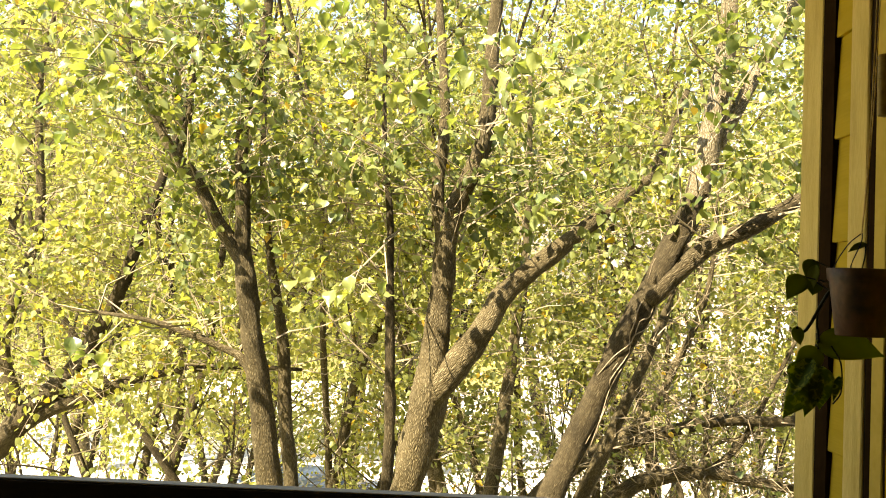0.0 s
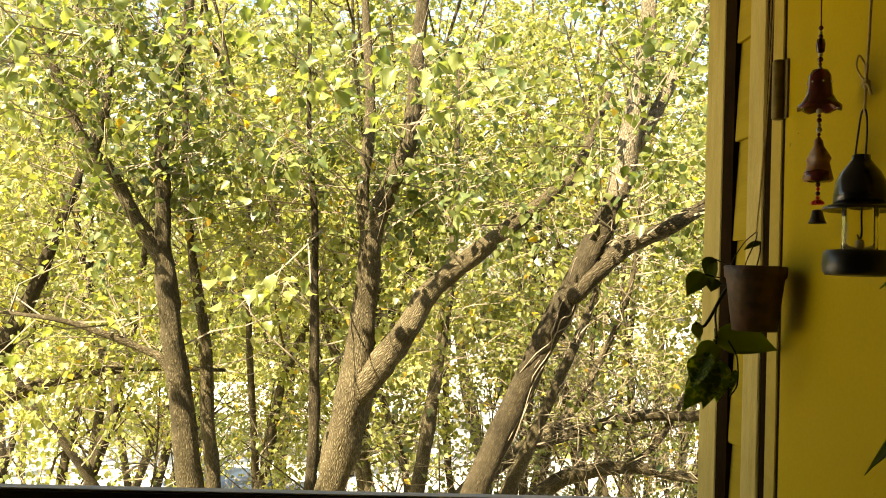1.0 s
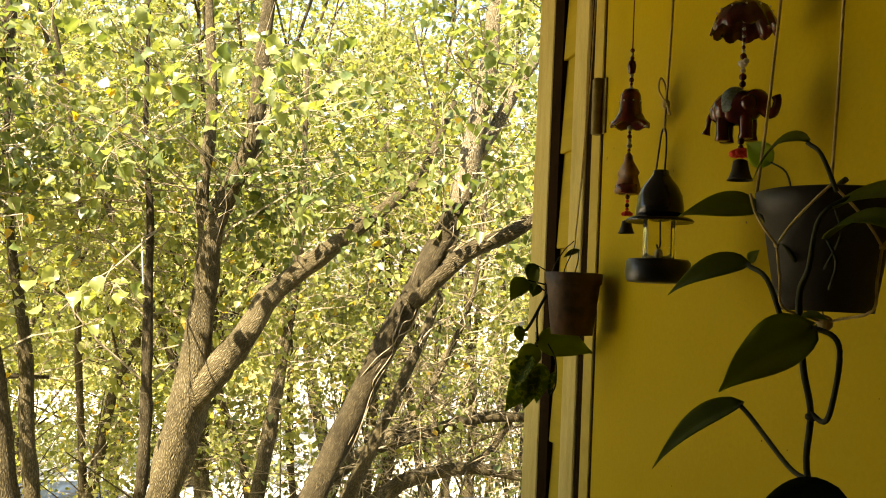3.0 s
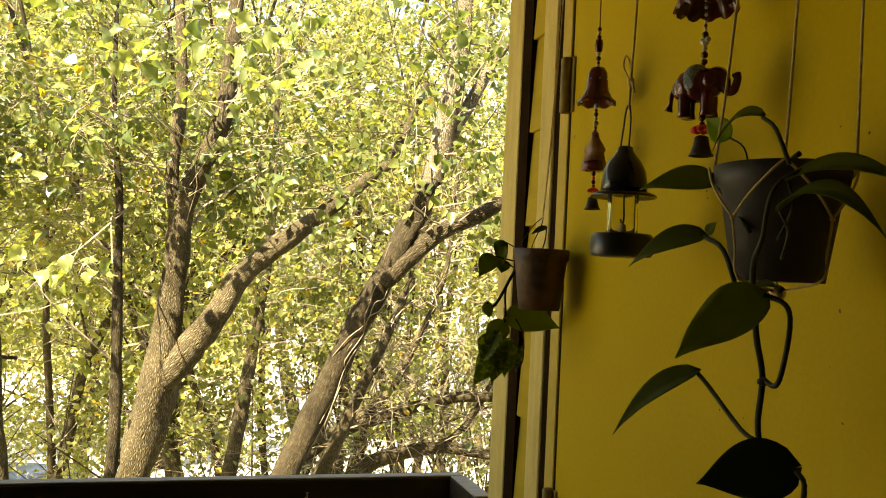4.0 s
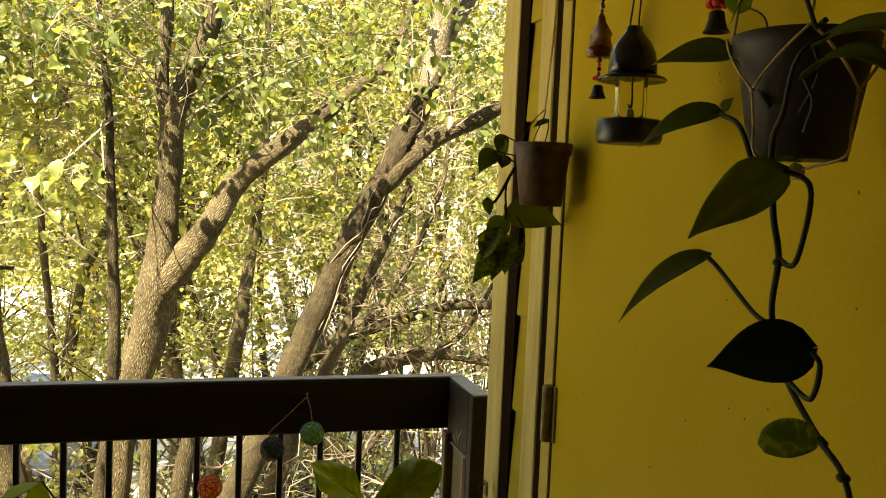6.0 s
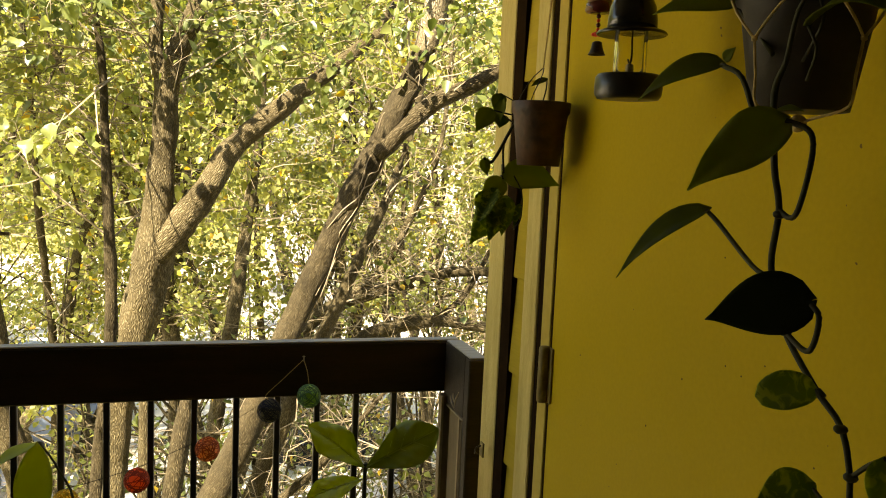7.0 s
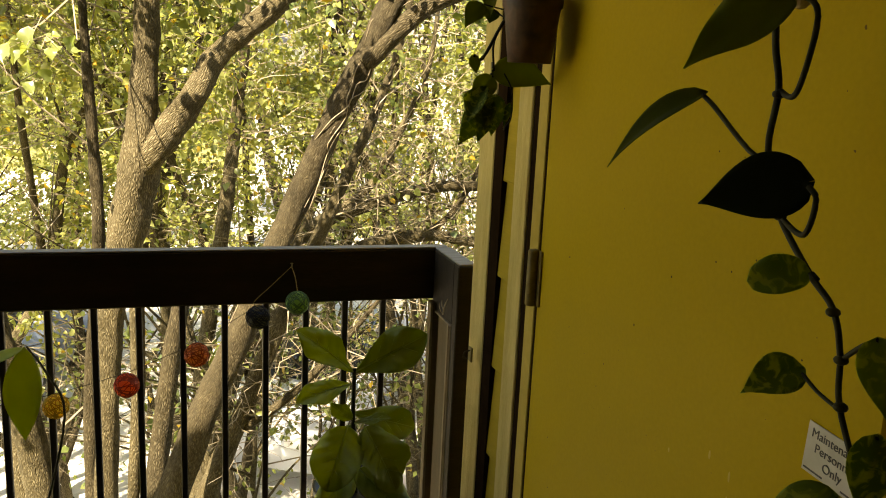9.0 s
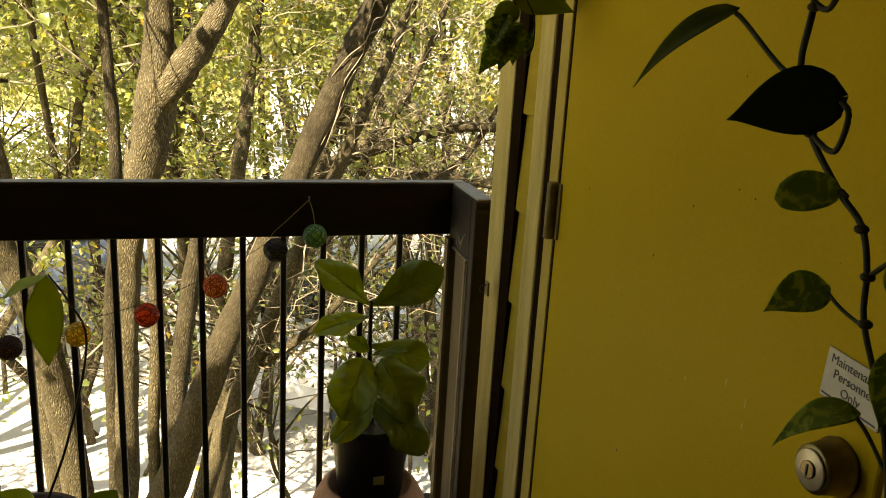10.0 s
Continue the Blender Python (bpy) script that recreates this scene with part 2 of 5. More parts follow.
def thing(name, label, category, group="", kind="", at=(0, 0, 0)):
    ob = new(name)
    ob.location = at
    ob.empty_display_size = 0.05
    return tagged(ob, label, category, group, kind)


def box(lo, hi, bevel=0.003, bm=None):
    own = bmesh.new()
    bmesh.ops.create_cube(own, size=1.0)
    lo, hi = Vector(lo), Vector(hi)
    for v in own.verts:
        v.co = Vector(((v.co[i] + 0.5) * (hi[i] - lo[i]) + lo[i] for i in range(3)))
    if bevel:
        bmesh.ops.bevel(own, geom=own.edges[:], offset=bevel, segments=1, affect="EDGES")
    return join(bm, own)


def join(bm, own):
    if bm is None:
        return own
    me = bpy.data.meshes.new("tmp")
    own.to_mesh(me)
    own.free()
    bm.from_mesh(me)
    bpy.data.meshes.remove(me)
    return bm


def lathe(profile, centre=(0, 0, 0), n=28, bm=None, wave=None):
    """A turned form about z; profile of (radius, z)."""
    own = bmesh.new()
    rings = []
    for r, z in profile:
        ring = []
        for k in range(n):
            a = 2 * math.pi * k / n
            rr, zz = (r, z) if wave is None else wave(r, z, a)
            ring.append(own.verts.new((centre[0] + rr * math.cos(a), centre[1] + rr * math.sin(a), centre[2] + zz)))
        rings.append(ring)
    for a, b in zip(rings, rings[1:]):
        for k in range(n):
            own.faces.new((a[k], a[(k + 1) % n], b[(k + 1) % n], b[k]))
    own.faces.new(rings[0][::-1])
    own.faces.new(rings[-1])
    return join(bm, own)


def ball(c, r, sub=2, bm=None, squash=(1, 1, 1)):
    own = bmesh.new()
    bmesh.ops.create_icosphere(own, subdivisions=sub, radius=r)
    for v in own.verts:
        v.co = Vector((v.co.x * squash[0] + c[0], v.co.y * squash[1] + c[1], v.co.z * squash[2] + c[2]))
    return join(bm, own)


def smooth_path(points, steps=5):
    """Catmull-Rom through (x, y, z, radius) points."""
    p = [Vector(q) for q in points]
    if len(p) < 3:
        return p
    p = [p[0] * 2 - p[1]] + p + [p[-1] * 2 - p[-2]]
    out = []
    for i in range(1, len(p) - 2):
        a, b, c, d = p[i - 1], p[i], p[i + 1], p[i + 2]
        for s in range(steps):
            t = s / steps
            out.append(0.5 * ((2 * b) + (c - a) * t + (2 * a - 5 * b + 4 * c - d) * t * t + (3 * b - a - 3 * c + d) * t ** 3))
    out.append(p[-2])
    for q in out:
        q[3] = max(q[3], 0.0005)
    return out


def tube(points, sides=8, steps=5, bm=None, rough=0.0, seed=0, uv=""):
    """A tapering tube through (x, y, z, radius) points; rough makes it knobbly."""
    pts = smooth_path([Vector(q) for q in points], steps) if steps > 1 else [Vector(q) for q in points]
    own = bm if bm is not None else bmesh.new()
    rings, ref = [], Vector((0.31, 0.17, 0.93)).normalized()
    for i, q in enumerate(pts):
        c = q.to_3d()
        d = (pts[min(i + 1, len(pts) - 1)].to_3d() - pts[max(i - 1, 0)].to_3d()).normalized()
        side = d.cross(ref)
        if side.length < 0.05:
            side = d.cross(Vector((1, 0, 0)))
        side.normalize()
        up = side.cross(d).normalized()
        ring = []
        for k in range(sides):
            a = 2 * math.pi * k / sides
            r = q[3]
            w = side * math.cos(a) + up * math.sin(a)
            if rough:
                r *= 1 + rough * noise.noise(c * 7 + w * 1.5 + Vector((seed, 0, 0))) + 0.5 * rough * noise.noise(c * 22 + w * 3)
            ring.append(own.verts.new(c + w * r))
        rings.append(ring)
    layer = own.loops.layers.uv.new(uv) if uv else None
    girth = 2 * math.pi * max(q[3] for q in pts)
    run = 0.0
    for i, (a, b) in enumerate(zip(rings, rings[1:])):
        step = (pts[i + 1].to_3d() - pts[i].to_3d()).length
        for k in range(sides):
            f = own.faces.new((a[k], a[(k + 1) % sides], b[(k + 1) % sides], b[k]))
            if layer:
                for lp, (du, dv) in zip(f.loops, ((0, 0), (1, 0), (1, 1), (0, 1))):
                    lp[layer].uv = ((k + du) / sides * girth, run + dv * step)
        run += step
    own.faces.new(rings[0][::-1])
    own.faces.new(rings[-1])
    return own


def from_arrays(name, verts, faces, mat, parent=None, label="", kind=""):
    me = bpy.data.meshes.new(name)
    me.from_pydata(verts, [], faces)
    me.materials.append(mat)
    ob = new(name, me)
    if parent:
        ob.parent = parent
    return tagged(ob, label, kind=kind)


def blade(base, tip, width, face, droop=0.15, fold=0.25, shape="heart", ripple=0.0, thick=0.0006, seed=0, rows=13, cols=4, sag=0.0, ribs=0.0):
    """A single leaf blade from base to tip, its upper side towards face; it arches, folds along the midrib and ripples at the rim; sag bows it upwards."""
    base, tip = Vector(base), Vector(tip)
    along = tip - base
    length = along.length
    along.normalize()
    side = along.cross(Vector(face)).normalized()
    up = side.cross(along).normalized()
    outline = {
        "heart": lambda s: math.sin(math.pi / 2 * s / 0.34) ** 0.5 if s < 0.34 else math.cos(math.pi / 2 * (s - 0.34) / 0.66) ** 1.2,
        "round": lambda s: math.sin(math.pi * s ** 0.92) ** 0.55,
        "blunt": lambda s: math.sin(math.pi * s) ** 0.42,
        "long": lambda s: math.sin(math.pi * s ** 0.85) ** 0.9,
        "fiddle": lambda s: (math.sin(math.pi * s ** 1.3) ** 0.62) * (0.82 + 0.18 * math.cos(5.0 * s - 3.4)),
    }[shape]
    bm = bmesh.new()
    grid = []
    for i in range(rows + 1):
        s = i / rows
        w = max(outline(min(max(s, 0.0), 1.0)) if 0 < s < 1 else 0.0, 0.015) * width / 2
        line = []
        for j in range(-cols, cols + 1):
            u = j / cols
            back = 0.05 * length * (u * u) * (1 - s) ** 3 if shape == "heart" else 0
            h = droop * length * (math.sin(math.pi * s * 0.75)) + fold * abs(u) * w + ripple * w * math.sin(9 * s + 3 * u + seed) * u * u
            h += ribs * w * abs(math.sin(6 * math.pi * (s - 0.22 * abs(u)))) * min(1, 3 * abs(u))
            line.append(bm.verts.new(base + along * (s * length - back) + side * (u * w) + up * h + Vector((0, 0, 4 * s * (1 - s) * sag * length))))
        grid.append(line)
    for a, b in zip(grid, grid[1:]):
        for j in range(2 * cols):
            bm.faces.new((a[j], a[j + 1], b[j + 1], b[j]))
    bm.normal_update()
    if thick:
        bmesh.ops.solidify(bm, geom=bm.faces[:], thickness=thick)
    return bm


# ---- setting: balcony ----
FLOOR_Z, CEIL_Z = -0.15, 2.38


def structure(name, bm, mat, label, category="", smooth=False):
    ob = part(name, bm, mat, None, "", smooth)
    return tagged(ob, label, category or name.split("_")[0], kind="structure")


structure("floor", box((-3.4, -2.7, FLOOR_Z - 0.06), (0.0, 0.62, FLOOR_Z), 0), DECK, "weathered balcony deck floor under the railing", "floor")
structure("ceiling", box((-3.5, -2.8, CEIL_Z), (0.1, 0.70, CEIL_Z + 0.15), 0), WHITE_CEILING, "painted balcony ceiling above the hanging pots", "ceiling")
structure("wall_back", box((-3.4, -2.8, FLOOR_Z), (0.0, -2.7, CEIL_Z), 0), WALL_PLAIN, "plain painted balcony wall behind the walkway", "wall")
structure("wall_left", box((-3.5, -2.8, FLOOR_Z), (-3.4, 0.4, CEIL_Z), 0), WALL_PLAIN, "plain painted wall closing the balcony end", "wall")
# the wall with the closet door: core, then boards and trim on its face
wall_right = structure("wall_right", box((0.03, 0.12, -3.0), (0.16, 0.34, 4.6), 0), SIDING, "yellow lap-sided balcony wall beside the closet door", "wall")
# unseen mass behind the wall, added to block sun from that side
structure("building_block", box((0.162, -9.0, -3.0), (7.0, 0.335, 4.6), 0), SIDING, "unseen mass of the yellow sided apartment block, added to block the sun", "building")
structure("wall_far_part", box((0.045, -2.8, -3.0), (0.16, 0.12, 4.6), 0), JAMB, "painted wall around the closet doorway", "wall")
structure("wall_near_part", box((-0.012, -2.7, FLOOR_Z), (0.045, -0.94, CEIL_Z), 0), SIDING, "plain yellow wall past the latch side of the door", "wall")
structure("wall_header", box((-0.012, -0.94, 2.14), (0.045, 0.03, CEIL_Z), 0), SIDING, "plain yellow wall over the closet door", "wall")


def lap_board(z):
    bm = bmesh.new()
    y0, y1, h = 0.099, 0.188, 0.2184
    prof = [(0.028, z), (0.000, z), (-0.001, z + 0.004), (0.009, z + h), (0.028, z + h)]
    ends = []
    for y in (y0, y1):
        ends.append([bm.verts.new((x, y, zz)) for x, zz in prof])
    for k in range(len(prof)):
        bm.faces.new((ends[0][k], ends[0][(k + 1) % 5], ends[1][(k + 1) % 5], ends[1][k]))
    bm.faces.new(ends[0][::-1])
    bm.faces.new(ends[1])
    part("siding_board", bm, SIDING, wall_right)


for k in range(12):
    lap_board(2.478 - 0.2185 * k)
corner = structure("trim_corner", box((-0.006, 0.245, -3.0), (0.028, 0.345, CEIL_Z), 0.003), TRIM, "weathered cream corner board at the wall's end", "trim")
# solid dark strip for the shade beside the corner board
structure("trim_gap", box((-0.0040, 0.1885, FLOOR_Z), (0.029, 0.2445, CEIL_Z), 0), SHADOW_GAP, "dark strip standing for the shade between siding and corner board", "trim")
structure("trim_casing", box((-0.012, 0.0242, FLOOR_Z), (0.028, 0.098, 2.22), 0.003), TRIM, "weathered cream door casing with flaking paint", "trim")
# nearly flush dark strips in place of shaded recesses at casing and door
structure("trim_casing_strip", box((-0.0070, -0.0006, FLOOR_Z), (0.040, 0.0238, 2.20), 0), SHADOW_GAP, "dark strip standing for the shaded recess between casing and jamb", "trim")
structure("trim_door_gap", box((-0.0045, -0.0536, FLOOR_Z), (0.030, -0.0454, 2.15), 0), SHADOW_GAP, "thin dark strip standing for the shaded gap between jamb and door", "trim")
structure("trim_jamb", box((-0.008, -0.045, FLOOR_Z), (0.040, -0.001, 2.18), 0.002), JAMB, "ochre painted door jamb at the hinges", "trim")

# closet door with hinges, deadbolt
door = thing("door_1", "yellow painted closed closet door with a deadbolt", "door", kind="structure")
part("door_panel", box((-0.006, -0.925, FLOOR_Z + 0.16), (0.036, -0.054, 2.12), 0.002), YELLOW, door, "plain yellow painted slab")


def hinge(z):
    bm = lathe([(0.0095, 0), (0.0115, 0.003), (0.0115, 0.112), (0.0095, 0.115)], (-0.017, -0.046, z), 14)
    for k in (1, 2, 3, 4):
        lathe([(0.0118, 0.0), (0.0118, 0.0015)], (-0.017, -0.046, z + 0.023 * k), 14, bm)
    h = part("hinge", bm, HINGE, door, "old paint-covered butt hinge", True)
    part("hinge_leaf", box((-0.0105, -0.068, z + 0.001), (-0.0055, -0.030, z + 0.114), 0.001), HINGE, h)


for z in (0.945, 1.825, 0.09):
    hinge(z)

def aim(points, at, axis):
    """Turn a bmesh made along z so that z points along axis, then move it."""
    q = Vector((0, 0, 1)).rotation_difference(Vector(axis).normalized())
    for v in points.verts:
        v.co = q @ v.co + Vector(at)
    return points


bolt_at = (-0.006, -0.871, 0.901)
bolt = part("deadbolt", aim(lathe([(0.034, 0), (0.034, 0.006), (0.031, 0.010), (0.0285, 0.034), (0.027, 0.036), (0.021, 0.036)], n=36), bolt_at, (-1, 0, 0)), BRASS, door, "worn brass deadbolt housing", True)
part("lock_face", aim(lathe([(0.0235, 0.0362), (0.0235, 0.0385), (0.022, 0.0395)], n=32), bolt_at, (-1, 0, 0)), STEEL, bolt, "pale steel lock face", True)
part("lock_cylinder", aim(lathe([(0.0105, 0.0396), (0.0105, 0.0420), (0.009, 0.0425)], n=24), bolt_at, (-1, 0, 0)), BRASS, bolt)
part("keyhole", box((-0.0497, -0.8725, 0.894), (-0.0484, -0.8695, 0.908), 0.0004), BLACK_PLASTIC, bolt)
knob_at = (-0.006, -0.865, 0.74)
part("door_knob", aim(lathe([(0.032, 0), (0.032, 0.006), (0.012, 0.010), (0.011, 0.035), (0.022, 0.042), (0.027, 0.055), (0.022, 0.066), (0.01, 0.069)], n=28), knob_at, (-1, 0, 0)), BRASS, door, "round brass knob", True)


SCUFF = material("pale_paint_scuff", (0.50, 0.36, 0.06), (0.60, 0.44, 0.10), 0.7, 40, spec=0.1)
CHIP = material("dark_paint_chip", (0.05, 0.035, 0.008), (0.10, 0.07, 0.015), 0.8, 40, spec=0.1)
for y, z, r, tall, mt in ((-0.655, 0.905, 0.0022, 3.0, SCUFF), (-0.700, 0.895, 0.0022, 3.5, SCUFF), (-0.700, 0.862, 0.0018, 3.0, SCUFF), (-0.560, 0.868, 0.0018, 2.0, SCUFF), (-0.735, 1.045, 0.0016, 3.5, SCUFF), (-0.52, 1.12, 0.0016, 1.2, CHIP), (-0.62, 1.165, 0.0015, 1.0, CHIP), (-0.655, 1.16, 0.0015, 1.0, CHIP), (-0.70, 1.185, 0.0014, 1.0, CHIP), (-0.80, 1.09, 0.0014, 1.0, CHIP), (-0.60, 1.31, 0.0014, 1.0, CHIP), (-0.795, 0.915, 0.0016, 1.6, CHIP), (-0.43, 1.02, 0.0016, 1.4, CHIP), (-0.86, 1.66, 0.0016, 1.2, CHIP), (-0.93 + 0.02, 1.30, 0.0014, 1.0, CHIP)):
    part("paint_mark", ball((-0.006, y, z), r, 2, None, (0.35, 1.0, tall)), mt, door)


# ---- sign ----
def text_part(words, size, at, parent, mat, m):
    cu = bpy.data.curves.new("sign_words", "FONT")
    cu.body, cu.size, cu.align_x, cu.extrude = words, size, "CENTER", 0.0003
    ob = new("sign_words", cu)
    me = bpy.data.meshes.new_from_object(ob)
    bpy.data.objects.remove(ob)
    me.materials.append(mat)
    t = new("lettering", me)
    t.parent = parent
    t.matrix_basis = m @ Matrix.Translation(at)
    return t


sign = thing("door_sign", "small off-white plastic notice stuck on the yellow door", "sign")
sign.matrix_basis = Matrix.Translation((-0.0075, -0.871, 0.997)) @ Matrix(((0, 0, -1, 0), (-1, 0, 0, 0), (0, 1, 0, 0), (0, 0, 0, 1))) @ pose(0, 0, 0, 0, 0, -3)
part("plate", box((-0.045, -0.030, -0.0006), (0.045, 0.030, 0.0008), 0.0004), PAPER, sign)
for words, z in (("Maintenance", 0.014), ("Personnel", -0.002), ("Only", -0.018)):
    text_part(words, 0.0150, (0, z, 0.0010), sign, INK, Matrix())
part("small_print", box((-0.042, -0.0265, 0.0008), (-0.012, -0.0245, 0.0012), 0), INK, sign)
part("small_print", box((0.016, -0.0265, 0.0008), (0.041, -0.0245, 0.0012), 0), INK, sign)

# ---- railing ----
railing = thing("balcony_railing", "dark brown painted wooden balcony railing with slim black balusters", "railing")
rail = part("front_rail", box((-3.38, 0.655, 0.768), (0.030, 0.695, 0.914), 0.004), BROWN_PAINT, railing)
part("rail_top_wear", box((-3.38, 0.657, 0.9142), (0.028, 0.693, 0.9185), 0.001), WORN_TOP, rail, "weathered greyish top edge")
ret = part("return_rail", box((-0.012, 0.470, 0.744), (0.036, 0.652, 0.914), 0.004), BROWN_PAINT, railing)
part("return_top_wear", box((-0.010, 0.432, 0.9142), (0.034, 0.650, 0.9185), 0.001), WORN_TOP, ret, "weathered greyish top edge")
part("worn_edge", box((-0.0145, 0.472, 0.738), (0.030, 0.650, 0.7435), 0.001), BARE_WOOD, ret, "bare pale wood at the lower edge")
end = part("end_post", box((-0.014, 0.428, FLOOR_Z), (0.040, 0.466, 0.914), 0.003), BROWN_PAINT, railing)
part("worn_edge", box((-0.0165, 0.4665, FLOOR_Z), (0.020, 0.4715, 0.737), 0.001), BARE_WOOD, end, "bare pale wood edge")
post = part("corner_post", box((-0.008, 0.516, FLOOR_Z), (0.032, 0.602, 0.737), 0.003), BROWN_POST_LIT, railing)
part("worn_edge", box((-0.010, 0.5035, FLOOR_Z), (0.028, 0.5155, 0.737), 0.001), BARE_WOOD, post, "bare pale wood edge")
batten = part("batten", box((-0.026, 0.616, FLOOR_Z), (0.012, 0.652, 0.766), 0.002), BROWN_POST_LIT, railing)
part("worn_edge", box((-0.029, 0.612, FLOOR_Z), (-0.021, 0.6155, 0.766), 0.001), BARE_WOOD, batten, "bare pale wood edge")
for y0, z0, y1, z1 in ((0.548, 0.752, 0.512, 0.806), (0.585, 0.775, 0.560, 0.752), (0.560, 0.790, 0.545, 0.765)):
    part("gouge", tube([(-0.0118, y0, z0, 0.0022), (-0.0118, (y0 + y1) / 2 + 0.004, (z0 + z1) / 2, 0.0035), (-0.0118, y1, z1, 0.0014)], 6, 4), BARE_WOOD, ret, "pale scrape in the brown paint", True)
part("bottom_rail", box((-3.38, 0.664, -0.20), (-0.012, 0.700, -0.09), 0.003), BROWN_PAINT, railing)
bal_mesh = None
for k in range(31):
    x = -0.150 - 0.1087 * k
    if bal_mesh is None:
        first = part("baluster", box((-0.0085, -0.0085, -0.09), (0.0085, 0.0085, 0.768), 0.002), BLACK_METAL, railing)
        bal_mesh = first.data
    else:
        first = new("baluster", bal_mesh)
        first.parent = railing
    first.location = (x, 0.682, 0)

latch = thing("wall_hook", "small metal hook plate on the cream corner board", "hook")
part("plate", box((-0.027, 0.262, 0.715), (-0.0223, 0.284, 0.750), 0.001), HINGE, latch)
part("hook", tube([(-0.027, 0.273, 0.742, 0.002), (-0.040, 0.273, 0.738, 0.002), (-0.042, 0.273, 0.726, 0.002), (-0.034, 0.273, 0.722, 0.002)], 6, 4), DARK_METAL, latch, "", True)


# ---- hanging things ----
def strand(name, pts, r, mat, parent, label=""):
    return part(name, tube([(*p, r) for p in pts], 6, 4), mat, parent, label, True)


def beads(parent, x, y, ztop, zbot, sizes, mats):
    z = ztop
    k = 0
    while z > zbot:
        r = sizes[k % len(sizes)]
        part("bead", ball((x, y, z - r), r, 2), mats[k % len(mats)], parent, "", True)
        z -= 2 * r * 0.98
        k += 1


def small_bell(parent, x, y, ztop, h, r, mat, label=""):
    part("small_bell", lathe([(r * 0.30, 0), (r * 0.55, -h * 0.08), (r * 0.66, -h * 0.5), (r * 0.85, -h * 0.85), (r, -h), (r * 0.9, -h), (r * 0.6, -h * 0.6), (r * 0.2, -h * 0.2)], (x, y, ztop), 24), mat, parent, label, True)


def flower(parent, x, y, z, r):
    bm = None
    for ring, (n, rr, dz, s) in enumerate(((8, 0.75, -0.15, 0.42), (6, 0.42, 0.12, 0.36))):
        for k in range(n):
            a = 2 * math.pi * (k + 0.5 * ring) / n
            bm = ball((x + rr * r * math.cos(a), y + rr * r * math.sin(a), z + dz * r), s * r, 1, bm, (1, 1, 1))
            for v in bm.verts[-42:]:
                v.co.z = z + (v.co.z - z) * 0.95
    part("flower", bm, RED_FELT, parent, "bright red fabric flower", True)


# bell chime
chime = thing("bell_wind_chime", "maroon lacquered bell chime with beads, hanging by the door", "wind chime", at=(0, 0, 0))
bx, by = -0.07, -0.302
strand("cord", [(bx, by + 0.002, CEIL_Z), (bx, by, 2.1), (bx, by, 1.92)], 0.0012, RED_THREAD, chime)
beads(chime, bx, by, 1.926, 1.905, (0.004, 0.003), (MAROON, BEAD))
part("figure_bead", lathe([(0.003, 0), (0.006, -0.002), (0.0075, -0.010), (0.006, -0.022), (0.003, -0.024)], (bx, by, 1.905), 12), MAROON, chime, "", True)
beads(chime, bx, by, 1.882, 1.856, (0.0036, 0.0045, 0.003), (BEAD, MAROON, MAROON))
part("bell", lathe([(0.004, 0.002), (0.012, 0), (0.0168, -0.009), (0.0185, -0.028), (0.0200, -0.040), (0.0265, -0.052), (0.0335, -0.060), (0.0335, -0.063), (0.029, -0.062), (0.018, -0.048), (0.015, -0.012)], (bx, by, 1.853), 32, wave=lambda r, z, a: (r, z + (0.0022 * math.sin(7 * a) if z < -0.055 else 0))), MAROON, chime, "glossy maroon bell with a wavy rim", True)
for k in range(7):
    a = 2 * math.pi * k / 7
    part("dot", ball((bx + 0.0186 * math.cos(a), by + 0.0186 * math.sin(a), 1.832), 0.0017, 1), BEAD, chime)
beads(chime, bx, by, 1.792, 1.745, (0.005, 0.003, 0.0042, 0.0034), (BEAD, MAROON, MAROON, BEAD))
fig = lathe([(0.004, 0.0), (0.008, -0.004), (0.010, -0.014), (0.016, -0.026), (0.0185, -0.034), (0.015, -0.040), (0.0165, -0.050), (0.019, -0.066), (0.017, -0.070), (0.008, -0.070)], (bx, by, 1.743), 14, wave=lambda r, z, a: (r * (1 + 0.22 * math.sin(2 * a + 60 * z)), z))
part("figure", fig, OCHRE, chime, "carved ochre and maroon figure", True)
part("figure_base", lathe([(0.012, 0), (0.0195, -0.004), (0.020, -0.017), (0.013, -0.020)], (bx, by, 1.692), 14, wave=lambda r, z, a: (r * (1 + 0.1 * math.sin(3 * a)), z)), MAROON, chime, "", True)
beads(chime, bx, by, 1.672, 1.646, (0.004, 0.0032), (MAROON, RED_FELT))
flower(chime, bx, by, 1.640, 0.0095)
small_bell(chime, bx, by, 1.628, 0.022, 0.0145, DARK_METAL, "tiny dark metal bell")

# lantern-like feeder
feeder = thing("hanging_feeder", "black domed feeder with a clear glass tube, hung on twine", "bird feeder")
fx, fy = -0.125, -0.518
strand("twine", [(fx, fy - 0.028, CEIL_Z), (fx, fy - 0.020, 1.95), (fx, fy - 0.008, 1.775), (fx, fy - 0.006, 1.735)], 0.0020, ROPE, feeder)
part("knot", ball((fx, fy - 0.008, 1.775), 0.006, 2, None, (1, 1, 1.3)), ROPE, feeder, "", True)
strand("twine_loop", [(fx, fy - 0.008, 1.775), (fx - 0.004, fy + 0.008, 1.800), (fx, fy + 0.010, 1.818), (fx + 0.003, fy + 0.001, 1.803), (fx, fy - 0.007, 1.777)], 0.0015, ROPE, feeder)
